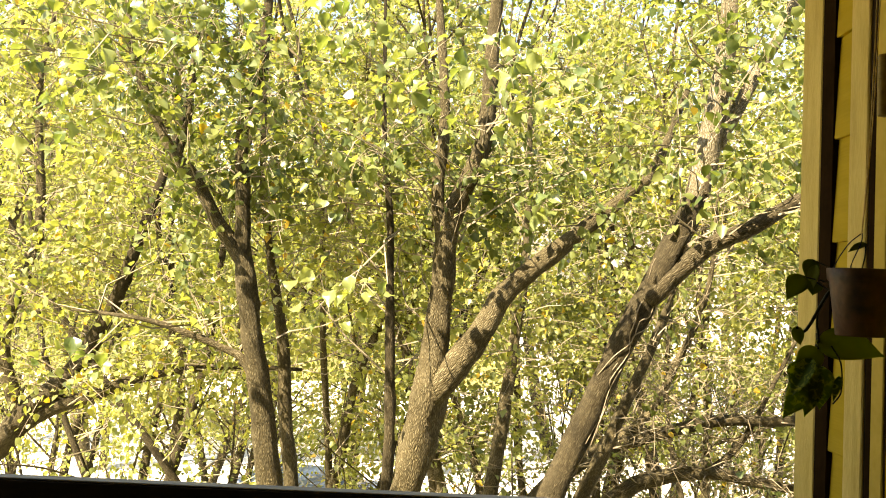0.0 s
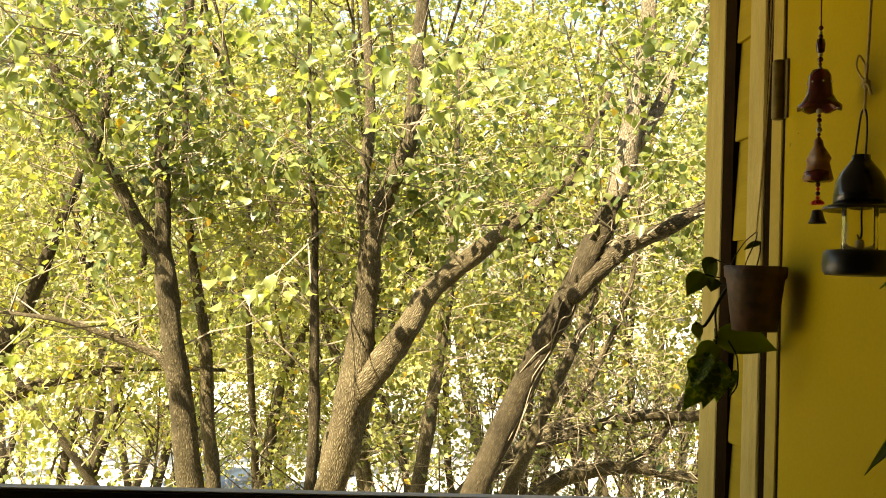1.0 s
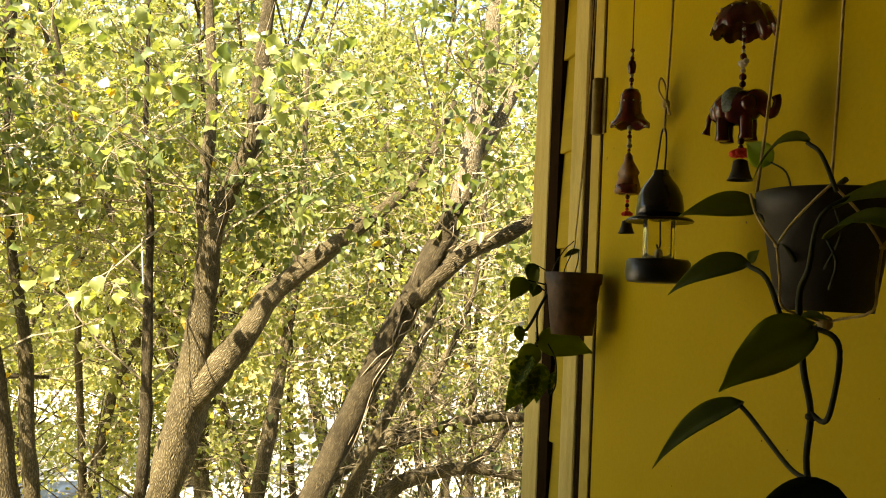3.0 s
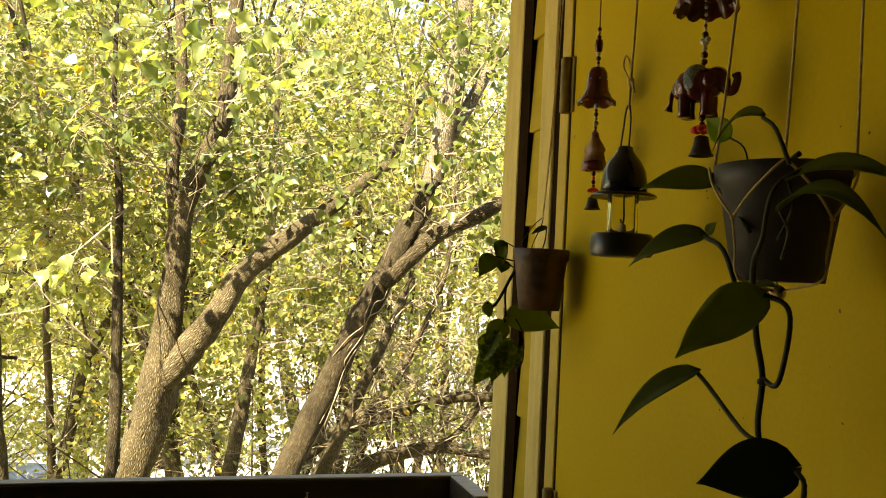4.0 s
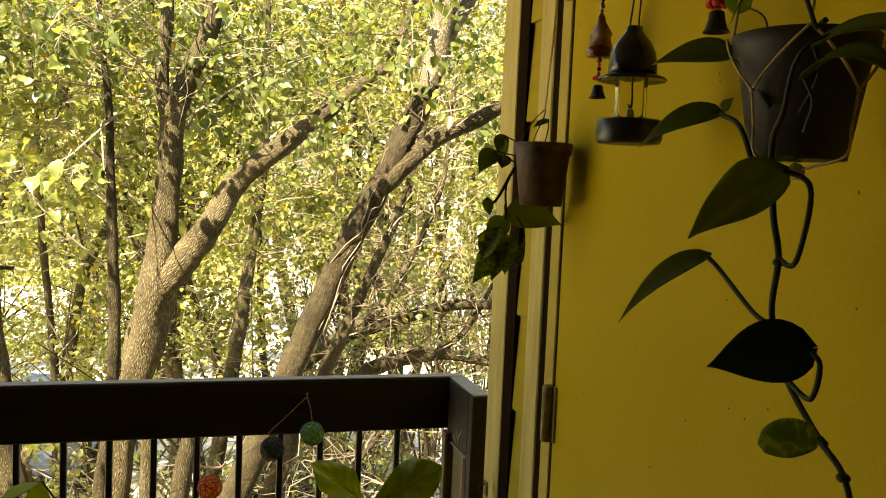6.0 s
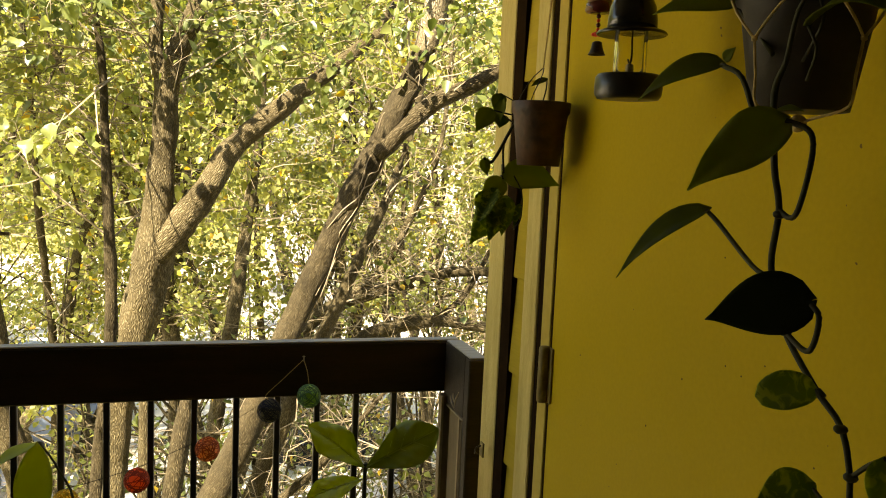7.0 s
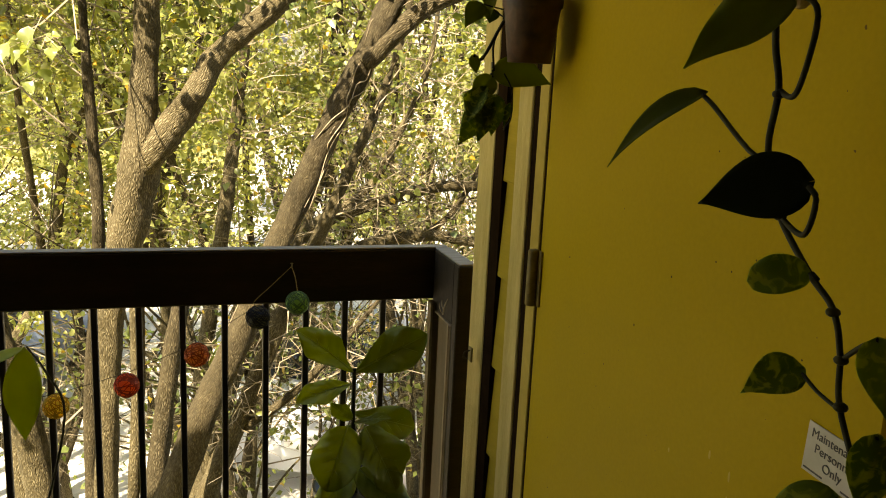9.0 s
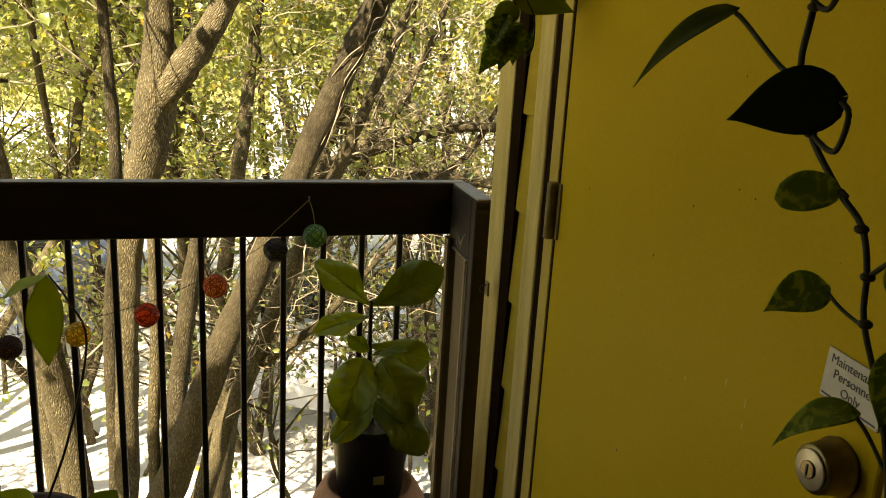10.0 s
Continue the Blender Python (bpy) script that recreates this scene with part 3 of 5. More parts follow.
strand("twine_end", [(fx, fy - 0.008, 1.775), (fx - 0.004, fy - 0.020, 1.770), (fx - 0.004, fy - 0.027, 1.756)], 0.0020, ROPE, feeder)
strand("wire_bail", [(fx - 0.004, fy + 0.013, 1.655), (fx, fy + 0.010, 1.705), (fx, fy + 0.002, 1.736), (fx, fy - 0.006, 1.741), (fx, fy - 0.011, 1.730), (fx, fy - 0.012, 1.700), (fx - 0.004, fy - 0.010, 1.610), (fx, fy - 0.004, 1.575), (fx, fy + 0.001, 1.566), (fx, fy + 0.006, 1.572)], 0.0014, DARK_METAL, feeder)
part("dome", lathe([(0.009, 0.067), (0.011, 0.066), (0.012, 0.060), (0.017, 0.053), (0.025, 0.043), (0.031, 0.030), (0.0335, 0.014), (0.034, 0.0), (0.030, -0.001)], (fx, fy, 1.614), 36), GLOSS_BLACK, feeder, "glossy black dome", True)
part("brim", lathe([(0.02, 0.001), (0.034, 0.0015), (0.046, -0.003), (0.0485, -0.006), (0.047, -0.0075), (0.034, -0.003), (0.02, -0.002)], (fx, fy, 1.613), 40), GLOSS_BLACK, feeder, "thin dark brim", True)
part("glass_tube", lathe([(0.0215, 0.062), (0.0225, 0.061), (0.0225, 0.002), (0.0215, 0.001), (0.0200, 0.002), (0.0200, 0.060)], (fx, fy, 1.549), 28), glass_material("feeder_glass", 0.06, (0.95, 0.93, 0.82)), feeder, "clear glass tube", True)
part("feeding_port", lathe([(0.004, 0), (0.006, 0.004), (0.005, 0.012), (0.002, 0.014)], (fx, fy, 1.552), 12), BEAD, feeder, "", True)
part("base_dish", lathe([(0.030, 0.0), (0.042, 0.001), (0.0455, 0.006), (0.0465, 0.016), (0.0455, 0.030), (0.042, 0.034), (0.030, 0.034), (0.024, 0.032)], (fx, fy, 1.518), 40), BLACK_PLASTIC, feeder, "thick black base dish", True)

# elephant mobile
mob = thing("elephant_mobile", "maroon carved elephant mobile with umbrella, beads and bell", "mobile")
ex, ey = -0.09, -0.660
strand("cord", [(ex, ey, CEIL_Z), (ex, ey, 2.0), (ex, ey, 1.70)], 0.0011, RED_THREAD, mob)
part("finial", lathe([(0.003, 0.018), (0.006, 0.010), (0.007, 0.0), (0.004, -0.004)], (ex, ey, 1.888), 14), MAROON, mob, "", True)
part("umbrella", lathe([(0.006, 0.034), (0.020, 0.031), (0.034, 0.023), (0.043, 0.011), (0.0475, -0.002), (0.046, -0.003), (0.040, 0.009), (0.030, 0.019), (0.012, 0.027)], (ex, ey, 1.853), 48, wave=lambda r, z, a: (r * 0.88 * (1 + 0.03 * math.cos(12 * a)), z - (0.008 * abs(math.sin(5.5 * a)) if r > 0.038 else 0.002 * abs(math.sin(5.5 * a))))), MAROON, mob, "scalloped maroon umbrella with speckled decor", True)
for k in range(12):
    a = 2 * math.pi * k / 12
    part("dot", ball((ex + 0.0345 * math.cos(a), ey + 0.0345 * math.sin(a), 1.872), 0.0016, 1), BEAD, mob)
beads(mob, ex, ey, 1.862, 1.818, (0.0024, 0.0026), (BEAD, MAROON))
beads(mob, ex, ey, 1.818, 1.780, (0.0045, 0.0055, 0.0035, 0.005), (MAROON, BEAD, BEAD, MAROON))
for dx in (-0.006, 0.006):
    part("bead", ball((ex, ey + dx, 1.806), 0.004, 2), BEAD, mob, "", True)
hx = Vector((0.55, -0.84, 0)).normalized()          # the way the elephant looks


def along_elephant(u, v, w):
    s = Vector((-hx.y, hx.x, 0))
    return (ex + (hx.x * u + s.x * v) * 0.86 - hx.x * 0.006, ey + (hx.y * u + s.y * v) * 0.86 - hx.y * 0.006, 1.743 + w * 0.92)


bm = None
own = bmesh.new()
for u, v, w, r in ((0, 0, 0.004, 0.0235), (-0.012, 0, 0.004, 0.022), (0.012, 0, 0.004, 0.0215), (-0.024, 0, 0.0, 0.016), (0.028, 0, 0.010, 0.0165), (0.037, 0, 0.004, 0.011)):
    own = ball(along_elephant(u, v, w), r, 3, own)
for u, v in ((-0.020, 0.010), (-0.018, -0.010), (0.016, 0.011), (0.018, -0.010)):
    own = lathe([(0.007, 0.0), (0.0085, -0.014), (0.008, -0.028), (0.0095, -0.036), (0.006, -0.037)], along_elephant(u, v, -0.003), 12, own)
tube([(*along_elephant(0.036, 0, 0.006), 0.009), (*along_elephant(0.046, 0, -0.008), 0.007), (*along_elephant(0.055, 0, -0.008), 0.006), (*along_elephant(0.060, 0, 0.006), 0.005), (*along_elephant(0.058, 0, 0.014), 0.006)], 10, 4, own)
tube([(*along_elephant(-0.036, 0, 0.006), 0.004), (*along_elephant(-0.044, 0, -0.006), 0.0035), (*along_elephant(-0.046, 0, -0.020), 0.003), (*along_elephant(-0.049, 0, -0.030), 0.006)], 8, 4, own)
for v in (0.016, -0.016):
    own = ball(along_elephant(0.024, v, 0.006), 0.011, 2, own, (1, 1, 1))
part("elephant", own, MAROON, mob, "dark maroon lacquered elephant figure", True)
sad = bmesh.new()
bmesh.ops.create_uvsphere(sad, u_segments=24, v_segments=14, radius=0.0285)
for v in sad.verts:
    v.co = Vector(along_elephant(v.co.x * 0.78 - 0.004, v.co.y, max(v.co.z, -0.011) + 0.006))
part("saddle_cloth", sad, DECOR, mob, "blue-grey saddle cloth with white rings", True)
beads(mob, ex, ey, 1.707, 1.694, (0.0045, 0.0035), (MAROON, MAROON))
flower(mob, ex, ey, 1.688, 0.0135)
small_bell(mob, ex, ey, 1.679, 0.027, 0.0165, DARK_METAL, "small dark metal bell")


# small wall pot with a pothos
def pot(name, x, y, ztop, h, rtop, rbot, mat, label, parent, lip=0.004):
    return part(name, lathe([(rbot * 0.6, -h), (rbot, -h), (rbot + (rtop - rbot) * 0.8, -h * 0.2), (rtop + lip * 0.3, -h * 0.17), (rtop + lip, -h * 0.01), (rtop, 0), (rtop - 0.006, -0.002), (rtop - 0.010, -h * 0.16)], (x, y, ztop), 40), mat, parent, label, True)


def soil(x, y, z, r, parent):
    part("soil", lathe([(r, -0.01), (r, 0.0), (r * 0.5, 0.004), (0.002, 0.003)], (x, y, z), 20, wave=lambda a, b, c: (a, b + 0.002 * math.sin(5 * c))), SOIL, parent, "dark potting soil")


def vine_leaf(parent, base, tip, width, face, mat, stalk=None, r=0.0022, name="leaf", **kw):
    ob = part(name, blade(base, tip, width, face, **kw), mat, parent, "", True)
    if stalk:
        part("leaf_stalk", tube([(*p, r) for p in stalk], 7, 4), STEM, ob, "", True)
    return ob




small = thing("small_hanging_pot", "weathered brown clay pot with trailing marbled pothos, hung by the casing", "hanging plant")
px_, py_ = -0.070, -0.082
pot("clay_pot", px_, py_, 1.541, 0.120, 0.0545, 0.040, CLAY, "stained brown clay pot", small, 0.002)
soil(px_, py_, 1.530, 0.038, small)
for dy in (-0.030, 0.034):
    strand("wire", [(px_ - 0.030, py_ + dy, 1.520), (px_ - 0.032, py_ + dy, 1.545), (px_ - 0.012, py_ + dy * 0.75, 1.585), (px_, py_ + dy * 0.1, 1.604)], 0.0011, DARK_METAL, small)
for dx in (-0.004, 0.004):
    strand("string", [(px_, py_, 1.600), (px_ + 0.01, py_ - 0.012 + dx, 1.85), (px_ + 0.02, py_ - 0.022 + dx * 2.2, CEIL_Z)], 0.0012, ROPE, small)
CAMWARD = Vector((-0.42, -0.90, 0.12))
vine_leaf(small, (-0.119, -0.03, 1.404), (-0.007, -0.045, 1.382), 0.064, (-0.35, -0.85, 0.35), VINE_LEAF, [(-0.100, -0.045, 1.508), (-0.118, -0.02, 1.46), (-0.119, -0.03, 1.404)], droop=0.06, sag=0.05, ripple=0.15)
vine_leaf(small, (-0.122, -0.035, 1.392), (-0.160, -0.028, 1.345), 0.046, CAMWARD, VINE_LEAF, [(-0.119, -0.02, 1.42), (-0.122, -0.035, 1.392)], droop=0.05)
vine_leaf(small, (-0.124, -0.035, 1.352), (-0.182, -0.030, 1.262), 0.056, CAMWARD, VINE_MARBLED, [(-0.12, -0.02, 1.40), (-0.124, -0.035, 1.352)], droop=0.05, ripple=0.25, seed=2)
vine_leaf(small, (-0.136, -0.040, 1.372), (-0.170, -0.042, 1.302), 0.050, (-0.7, -0.6, 0.3), VINE_MARBLED, droop=0.07, fold=0.4, ripple=0.2, seed=1)
vine_leaf(small, (-0.116, -0.040, 1.358), (-0.120, -0.040, 1.282), 0.046, CAMWARD, VINE_MARBLED, droop=0.06, fold=0.35, ripple=0.25, seed=4)
vine_leaf(small, (-0.128, -0.03, 1.340), (-0.150, -0.045, 1.268), 0.040, (-0.1, -0.9, 0.4), VINE_MARBLED, droop=0.10, fold=0.3, seed=5)
vine_leaf(small, (-0.150, -0.03, 1.524), (-0.180, -0.028, 1.478), 0.040, CAMWARD, VINE_LEAF, [(-0.100, -0.06, 1.512), (-0.122, -0.04, 1.518), (-0.150, -0.03, 1.524)], r=0.0015, droop=0.12, sag=0.06)
vine_leaf(small, (-0.127, -0.03, 1.516), (-0.133, -0.03, 1.490), 0.030, CAMWARD, VINE_LEAF, [(-0.098, -0.06, 1.505), (-0.112, -0.05, 1.502), (-0.127, -0.03, 1.516)], r=0.0015, droop=0.10)
vine_leaf(small, (-0.128, -0.02, 1.556), (-0.142, -0.02, 1.522), 0.030, CAMWARD, VINE_LEAF, [(-0.090, -0.06, 1.528), (-0.110, -0.03, 1.546), (-0.128, -0.02, 1.556)], r=0.0012, droop=0.07)
vine_leaf(small, (-0.128, -0.03, 1.545), (-0.131, -0.03, 1.500), 0.026, (-0.8, -0.5, 0.2), VINE_LEAF, droop=0.08)
vine_leaf(small, (-0.052, -0.06, 1.588), (-0.086, -0.065, 1.570), 0.016, (-0.3, -0.6, 0.7), VINE_LEAF, [(-0.07, -0.08, 1.53), (-0.055, -0.065, 1.565), (-0.052, -0.06, 1.588)], r=0.0013, droop=0.05)
vine_leaf(small, (-0.161, -0.03, 1.431), (-0.152, -0.028, 1.398), 0.022, CAMWARD, VINE_LEAF, [(-0.095, -0.05, 1.515), (-0.110, -0.035, 1.490), (-0.143, -0.03, 1.426), (-0.161, -0.03, 1.431)], r=0.0032)
vine_leaf(small, (-0.094, -0.06, 1.345), (-0.104, -0.06, 1.300), 0.014, CAMWARD, VINE_MARBLED, [(-0.105, -0.05, 1.40), (-0.092, -0.06, 1.37), (-0.090, -0.06, 1.32), (-0.100, -0.05, 1.295)], r=0.0015)

# large hanging pot with the long vine
big = thing("large_hanging_pot", "dark pot in a twine hanger with a long pothos vine", "hanging plant")
gx, gy = -0.115, -0.855
pot("dark_pot", gx, gy, 1.613, 0.124, 0.067, 0.047, DARK_POT, "dark brown pot with a broad rim", big)
soil(gx, gy, 1.600, 0.049, big)
for dx, dy, tx, ty in ((-0.055, 0.042, -0.01, 0.005), (-0.040, -0.056, -0.012, -0.062), (0.060, -0.042, 0.062, -0.046)):
    strand("rope", [(gx + dx, gy + dy, 1.613), (gx + dx * 0.7 + tx * 0.3, gy + dy * 0.7 + ty * 0.3, 1.80), (gx + tx, gy + ty, CEIL_Z)], 0.0017, ROPE, big)
net = [math.atan2(dy, dx) for dx, dy in ((-0.055, 0.042), (-0.040, -0.056), (0.060, -0.042))]


def on_pot(a, z, out=0.004):
    r = 0.0715 - 0.0185 * (1.613 - z) / 0.124 + out
    return (gx + r * math.cos(a), gy + r * math.sin(a), z)


for k, a in enumerate(net):
    b = net[(k + 1) % 3]
    turn = (b - a + math.pi) % (2 * math.pi) - math.pi
    mid = a + turn / 2
    for start, sgn in ((a, 1), (b, -1)):
        strand("net_twine", [on_pot(start + sgn * turn / 2 * s, 1.612 - 0.058 * s) for s in (0, 0.25, 0.5, 0.75, 1)], 0.0015, ROPE, big)
    strand("net_twine", [on_pot(mid, 1.554), on_pot(mid, 1.520), on_pot(mid, 1.492), (gx + 0.02 * math.cos(mid), gy + 0.02 * math.sin(mid), 1.482), (gx, gy, 1.477)], 0.0015, ROPE, big)
    part("knot", ball(on_pot(mid, 1.554), 0.0035, 1), ROPE, big, "", True)
part("net_knot", ball((gx, gy, 1.477), 0.009, 2), ROPE, big, "", True)
VX = -0.17
main = [(VX + 0.02, -0.955, 1.603), (VX - 0.01, -0.930, 1.580), (VX, -0.900, 1.530), (VX, -0.887, 1.501), (VX, -0.896, 1.433), (VX, -0.908, 1.392), (VX, -0.904, 1.338), (VX, -0.928, 1.285), (VX, -0.976, 1.240), (VX, -1.009, 1.217), (VX, -1.024, 1.183), (VX, -1.031, 1.142), (VX, -1.060, 1.090), (VX, -1.085, 1.03), (VX, -1.10, 0.96)]
vine = part("vine_stem", tube([(*p, 0.0022 if k < 2 else 0.0028 if k == 2 else 0.0037 - 0.0001 * k) for k, p in enumerate(main)], 9, 5), STEM, big, "dark bare vine stem", True)
for q in ((VX, -0.909, 1.388), (VX, -0.931, 1.281), (VX, -1.010, 1.214), (VX, -1.026, 1.178), (VX, -1.033, 1.14)):
    part("stem_node", ball(q, 0.0062, 2, None, (1, 1, 0.7)), STEM, big, "", True)
C = Vector((-0.55, -0.80, 0.18))
vl = lambda *a, **k: vine_leaf(big, *a, **k)
UPW = (-0.55, -0.35, 0.75)
vl((VX, -0.815, 1.594), (-0.226, -0.750, 1.587), 0.050, UPW, VINE_LEAF, [(VX, -0.815, 1.594), (VX, -0.845, 1.570), (VX, -0.880, 1.538)], r=0.0026, droop=0.05, sag=0.06, fold=0.2)
vl((VX, -0.799, 1.536), (-0.226, -0.734, 1.497), 0.046, UPW, VINE_LEAF, [(VX, -0.799, 1.536), (VX, -0.835, 1.520), (VX, -0.865, 1.472), (VX, -0.888, 1.445)], r=0.0028, droop=0.06, sag=0.08, fold=0.2)
vl((VX, -0.803, 1.541), (VX, -0.822, 1.552), 0.012, C, VINE_LEAF, droop=0.1)
vl((VX - 0.01, -0.920, 1.474), (-0.245, -0.871, 1.406), 0.050, C, VINE_LEAF, [(VX - 0.01, -0.920, 1.474), (VX, -0.938, 1.466), (VX, -0.946, 1.446), (VX, -0.936, 1.400), (VX, -0.926, 1.386), (VX, -0.908, 1.392)], r=0.0027, droop=0.07, sag=0.06, ripple=0.35, seed=3, fold=0.35)
vl((VX, -0.885, 1.482), (VX - 0.01, -0.945, 1.478), 0.014, UPW, VINE_LEAF, droop=0.1)
vl((VX, -0.793, 1.383), (-0.231, -0.721, 1.298), 0.036, UPW, VINE_LEAF, [(VX, -0.793, 1.383), (VX, -0.815, 1.372), (VX, -0.876, 1.335), (VX, -0.905, 1.328)], r=0.0026, droop=0.04, sag=0.09, fold=0.3)
# this leaf's shade is in its near-black colour
vl((VX, -0.962, 1.316), (-0.237, -0.903, 1.288), 0.059, (-0.50, -0.85, 0.05), VINE_SHADED, [(VX, -0.962, 1.312), (VX, -0.973, 1.302), (VX, -0.968, 1.275), (VX, -0.957, 1.270), (VX, -0.931, 1.281)], r=0.0027, droop=0.03, fold=0.10, sag=0.05)
vl((VX, -0.980, 1.240), (-0.208, -0.946, 1.226), 0.034, (-0.55, -0.80, 0.20), VINE_MARBLED, [(VX, -0.980, 1.240), (VX, -0.988, 1.236)], droop=0.08, shape="blunt", ripple=0.2, sag=0.06)
vl((VX, -0.985, 1.155), (-0.205, -0.953, 1.124), 0.038, (-0.55, -0.80, 0.20), VINE_MARBLED, [(VX, -0.985, 1.152), (VX, -1.005, 1.143), (VX, -1.032, 1.137)], r=0.0018, droop=0.06, sag=0.12)
vl((VX, -1.060, 1.206), (-0.180, -1.088, 1.152), 0.036, (-0.6, -0.7, 0.3), VINE_MARBLED, [(VX, -1.026, 1.178), (VX, -1.045, 1.196), (VX, -1.060, 1.206)], droop=0.08)
vl((VX, -1.043, 1.064), (-0.211, -1.001, 1.015), 0.028, UPW, VINE_MARBLED, [(VX, -1.043, 1.062), (VX, -1.060, 1.052), (VX, -1.085, 1.03)], r=0.0018, droop=0.05, sag=0.16)
vl((VX, -1.074, 1.132), (-0.184, -1.080, 1.072), 0.038, C, VINE_MARBLED, [(VX, -1.058, 1.10), (VX, -1.068, 1.125), (VX, -1.074, 1.132)], droop=0.06)
vl((VX, -0.894, 1.656), (VX - 0.005, -0.816, 1.625), 0.022, UPW, VINE_LEAF, [(VX, -0.894, 1.655), (VX, -0.915, 1.640), (VX + 0.005, -0.931, 1.603)], r=0.0022, droop=0.05, sag=0.20)
vl((-0.130, -0.780, 1.655), (-0.145, -0.755, 1.680), 0.030, (-0.9, -0.4, 0.1), VINE_PALE, [(-0.130, -0.780, 1.655), (-0.128, -0.805, 1.640), (-0.128, -0.818, 1.610)], r=0.0011, droop=0.07)
vl((VX, -0.936, 1.586), (VX + 0.03, -1.056, 1.568), 0.030, UPW, VINE_LEAF, [(VX + 0.01, -0.91, 1.53), (VX, -0.944, 1.560), (VX, -0.936, 1.586)], r=0.0016, droop=0.04, sag=0.12, fold=0.3)
vl((VX - 0.01, -0.938, 1.556), (VX + 0.005, -1.056, 1.524), 0.026, UPW, VINE_LEAF, [(VX, -0.93, 1.51), (VX - 0.005, -0.945, 1.535), (VX - 0.01, -0.938, 1.556)], r=0.0016, droop=0.04, sag=0.22, fold=0.3)
strand("dry_stem", [(VX + 0.05, -0.875, 1.605), (VX + 0.045, -0.885, 1.617), (VX + 0.045, -0.895, 1.622)], 0.0032, STEM, big)

# ---- on and by the railing ----
lights = thing("ball_light_string", "string of coloured thread-wrapped balls hung along the railing", "string lights")
BALL_COLOURS = (((0.10, 0.24, 0.07), (0.22, 0.44, 0.16)), ((0.012, 0.012, 0.014), (0.05, 0.05, 0.055)), ((0.55, 0.10, 0.02), (0.85, 0.22, 0.05)), ((0.50, 0.05, 0.015), (0.80, 0.13, 0.04)), ((0.72, 0.44, 0.015), (0.92, 0.64, 0.04)), ((0.05, 0.015, 0.012), (0.13, 0.04, 0.03)))
BALL_AT = ((-0.400, 0.612, 0.781), (-0.503, 0.615, 0.744), (-0.659, 0.615, 0.648), (-0.832, 0.615, 0.575), (-1.000, 0.615, 0.530), (-1.162, 0.615, 0.502), (-1.33, 0.615, 0.50))
rng = random.Random(4)
for k, at in enumerate(BALL_AT):
    d, l_ = BALL_COLOURS[k % 6]
    m = material("ball_thread_%s" % "green black orange red yellow maroon".split()[k % 6], [0.55 * q for q in d], [0.8 * q for q in l_], 0.75, 160, 0.6)
    shell = leaf_material("ball_shell_%s" % "green black orange red yellow maroon".split()[k % 6], l_, [min(0.9, 0.55 * q + 0.28) for q in l_], 0.75, 0.2, "object", 0.8, 0.3)
    core = ball(at, 0.0305, 3)
    b = part("ball", core, shell, lights, "%s thread-wrapped ball" % "green black orange red yellow maroon green".split()[k], True)
    bm = bmesh.new()
    for j in range(30):
        ax = Vector((rng.uniform(-1, 1), rng.uniform(-1, 1), rng.uniform(-1, 1))).normalized()
        u = ax.orthogonal().normalized()
        w = ax.cross(u)
        off = rng.uniform(-0.012, 0.012)
        rr = math.sqrt(0.0312 ** 2 - off ** 2)
        tube([(*(Vector(at) + ax * off + (u * math.cos(a) + w * math.sin(a)) * rr), 0.0011) for a in [2 * math.pi * i / 18 for i in range(19)]], 4, 1, bm)
    part("thread", bm, m, b)
strand("wire", [(-0.412, 0.648, 0.872), (-0.404, 0.630, 0.845), (-0.400, 0.614, 0.811)], 0.0011, ROPE, lights)
strand("wire", [(-0.412, 0.648, 0.872), (-0.47, 0.63, 0.822), (-0.512, 0.62, 0.785), (-0.503, 0.615, 0.772)], 0.0010, ROPE, lights)
for a, b in zip(BALL_AT[1:], BALL_AT[2:]):
    a, b = Vector(a), Vector(b)
    strand("wire", [a + Vector((0, 0.01, 0.03)), (a + b) / 2 + Vector((0, 0.012, 0.028)), b + Vector((0, 0.01, 0.03))], 0.0010, DARK_METAL, lights)
part("nail", lathe([(0.002, 0.0), (0.002, 0.012), (0.004, 0.0125), (0.004, 0.014)], (-0.412, 0.645, 0.868), 10), STEEL, lights)

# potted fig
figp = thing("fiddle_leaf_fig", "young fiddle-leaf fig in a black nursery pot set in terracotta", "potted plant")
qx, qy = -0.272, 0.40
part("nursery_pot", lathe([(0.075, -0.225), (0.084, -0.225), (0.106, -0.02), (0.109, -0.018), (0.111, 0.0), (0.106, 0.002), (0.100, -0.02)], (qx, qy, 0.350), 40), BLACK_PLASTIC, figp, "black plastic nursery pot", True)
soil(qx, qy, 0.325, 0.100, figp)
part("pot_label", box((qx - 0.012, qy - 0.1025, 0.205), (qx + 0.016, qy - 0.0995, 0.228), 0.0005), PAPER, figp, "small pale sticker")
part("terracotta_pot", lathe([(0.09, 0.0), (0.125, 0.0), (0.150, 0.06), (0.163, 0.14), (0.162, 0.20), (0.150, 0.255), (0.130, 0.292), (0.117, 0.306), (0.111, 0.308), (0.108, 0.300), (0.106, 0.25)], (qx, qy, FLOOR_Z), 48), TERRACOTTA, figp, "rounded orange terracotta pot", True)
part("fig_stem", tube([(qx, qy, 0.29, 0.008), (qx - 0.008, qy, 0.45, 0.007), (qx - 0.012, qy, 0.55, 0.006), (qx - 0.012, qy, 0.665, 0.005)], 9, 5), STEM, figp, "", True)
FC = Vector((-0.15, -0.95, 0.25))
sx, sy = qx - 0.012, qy
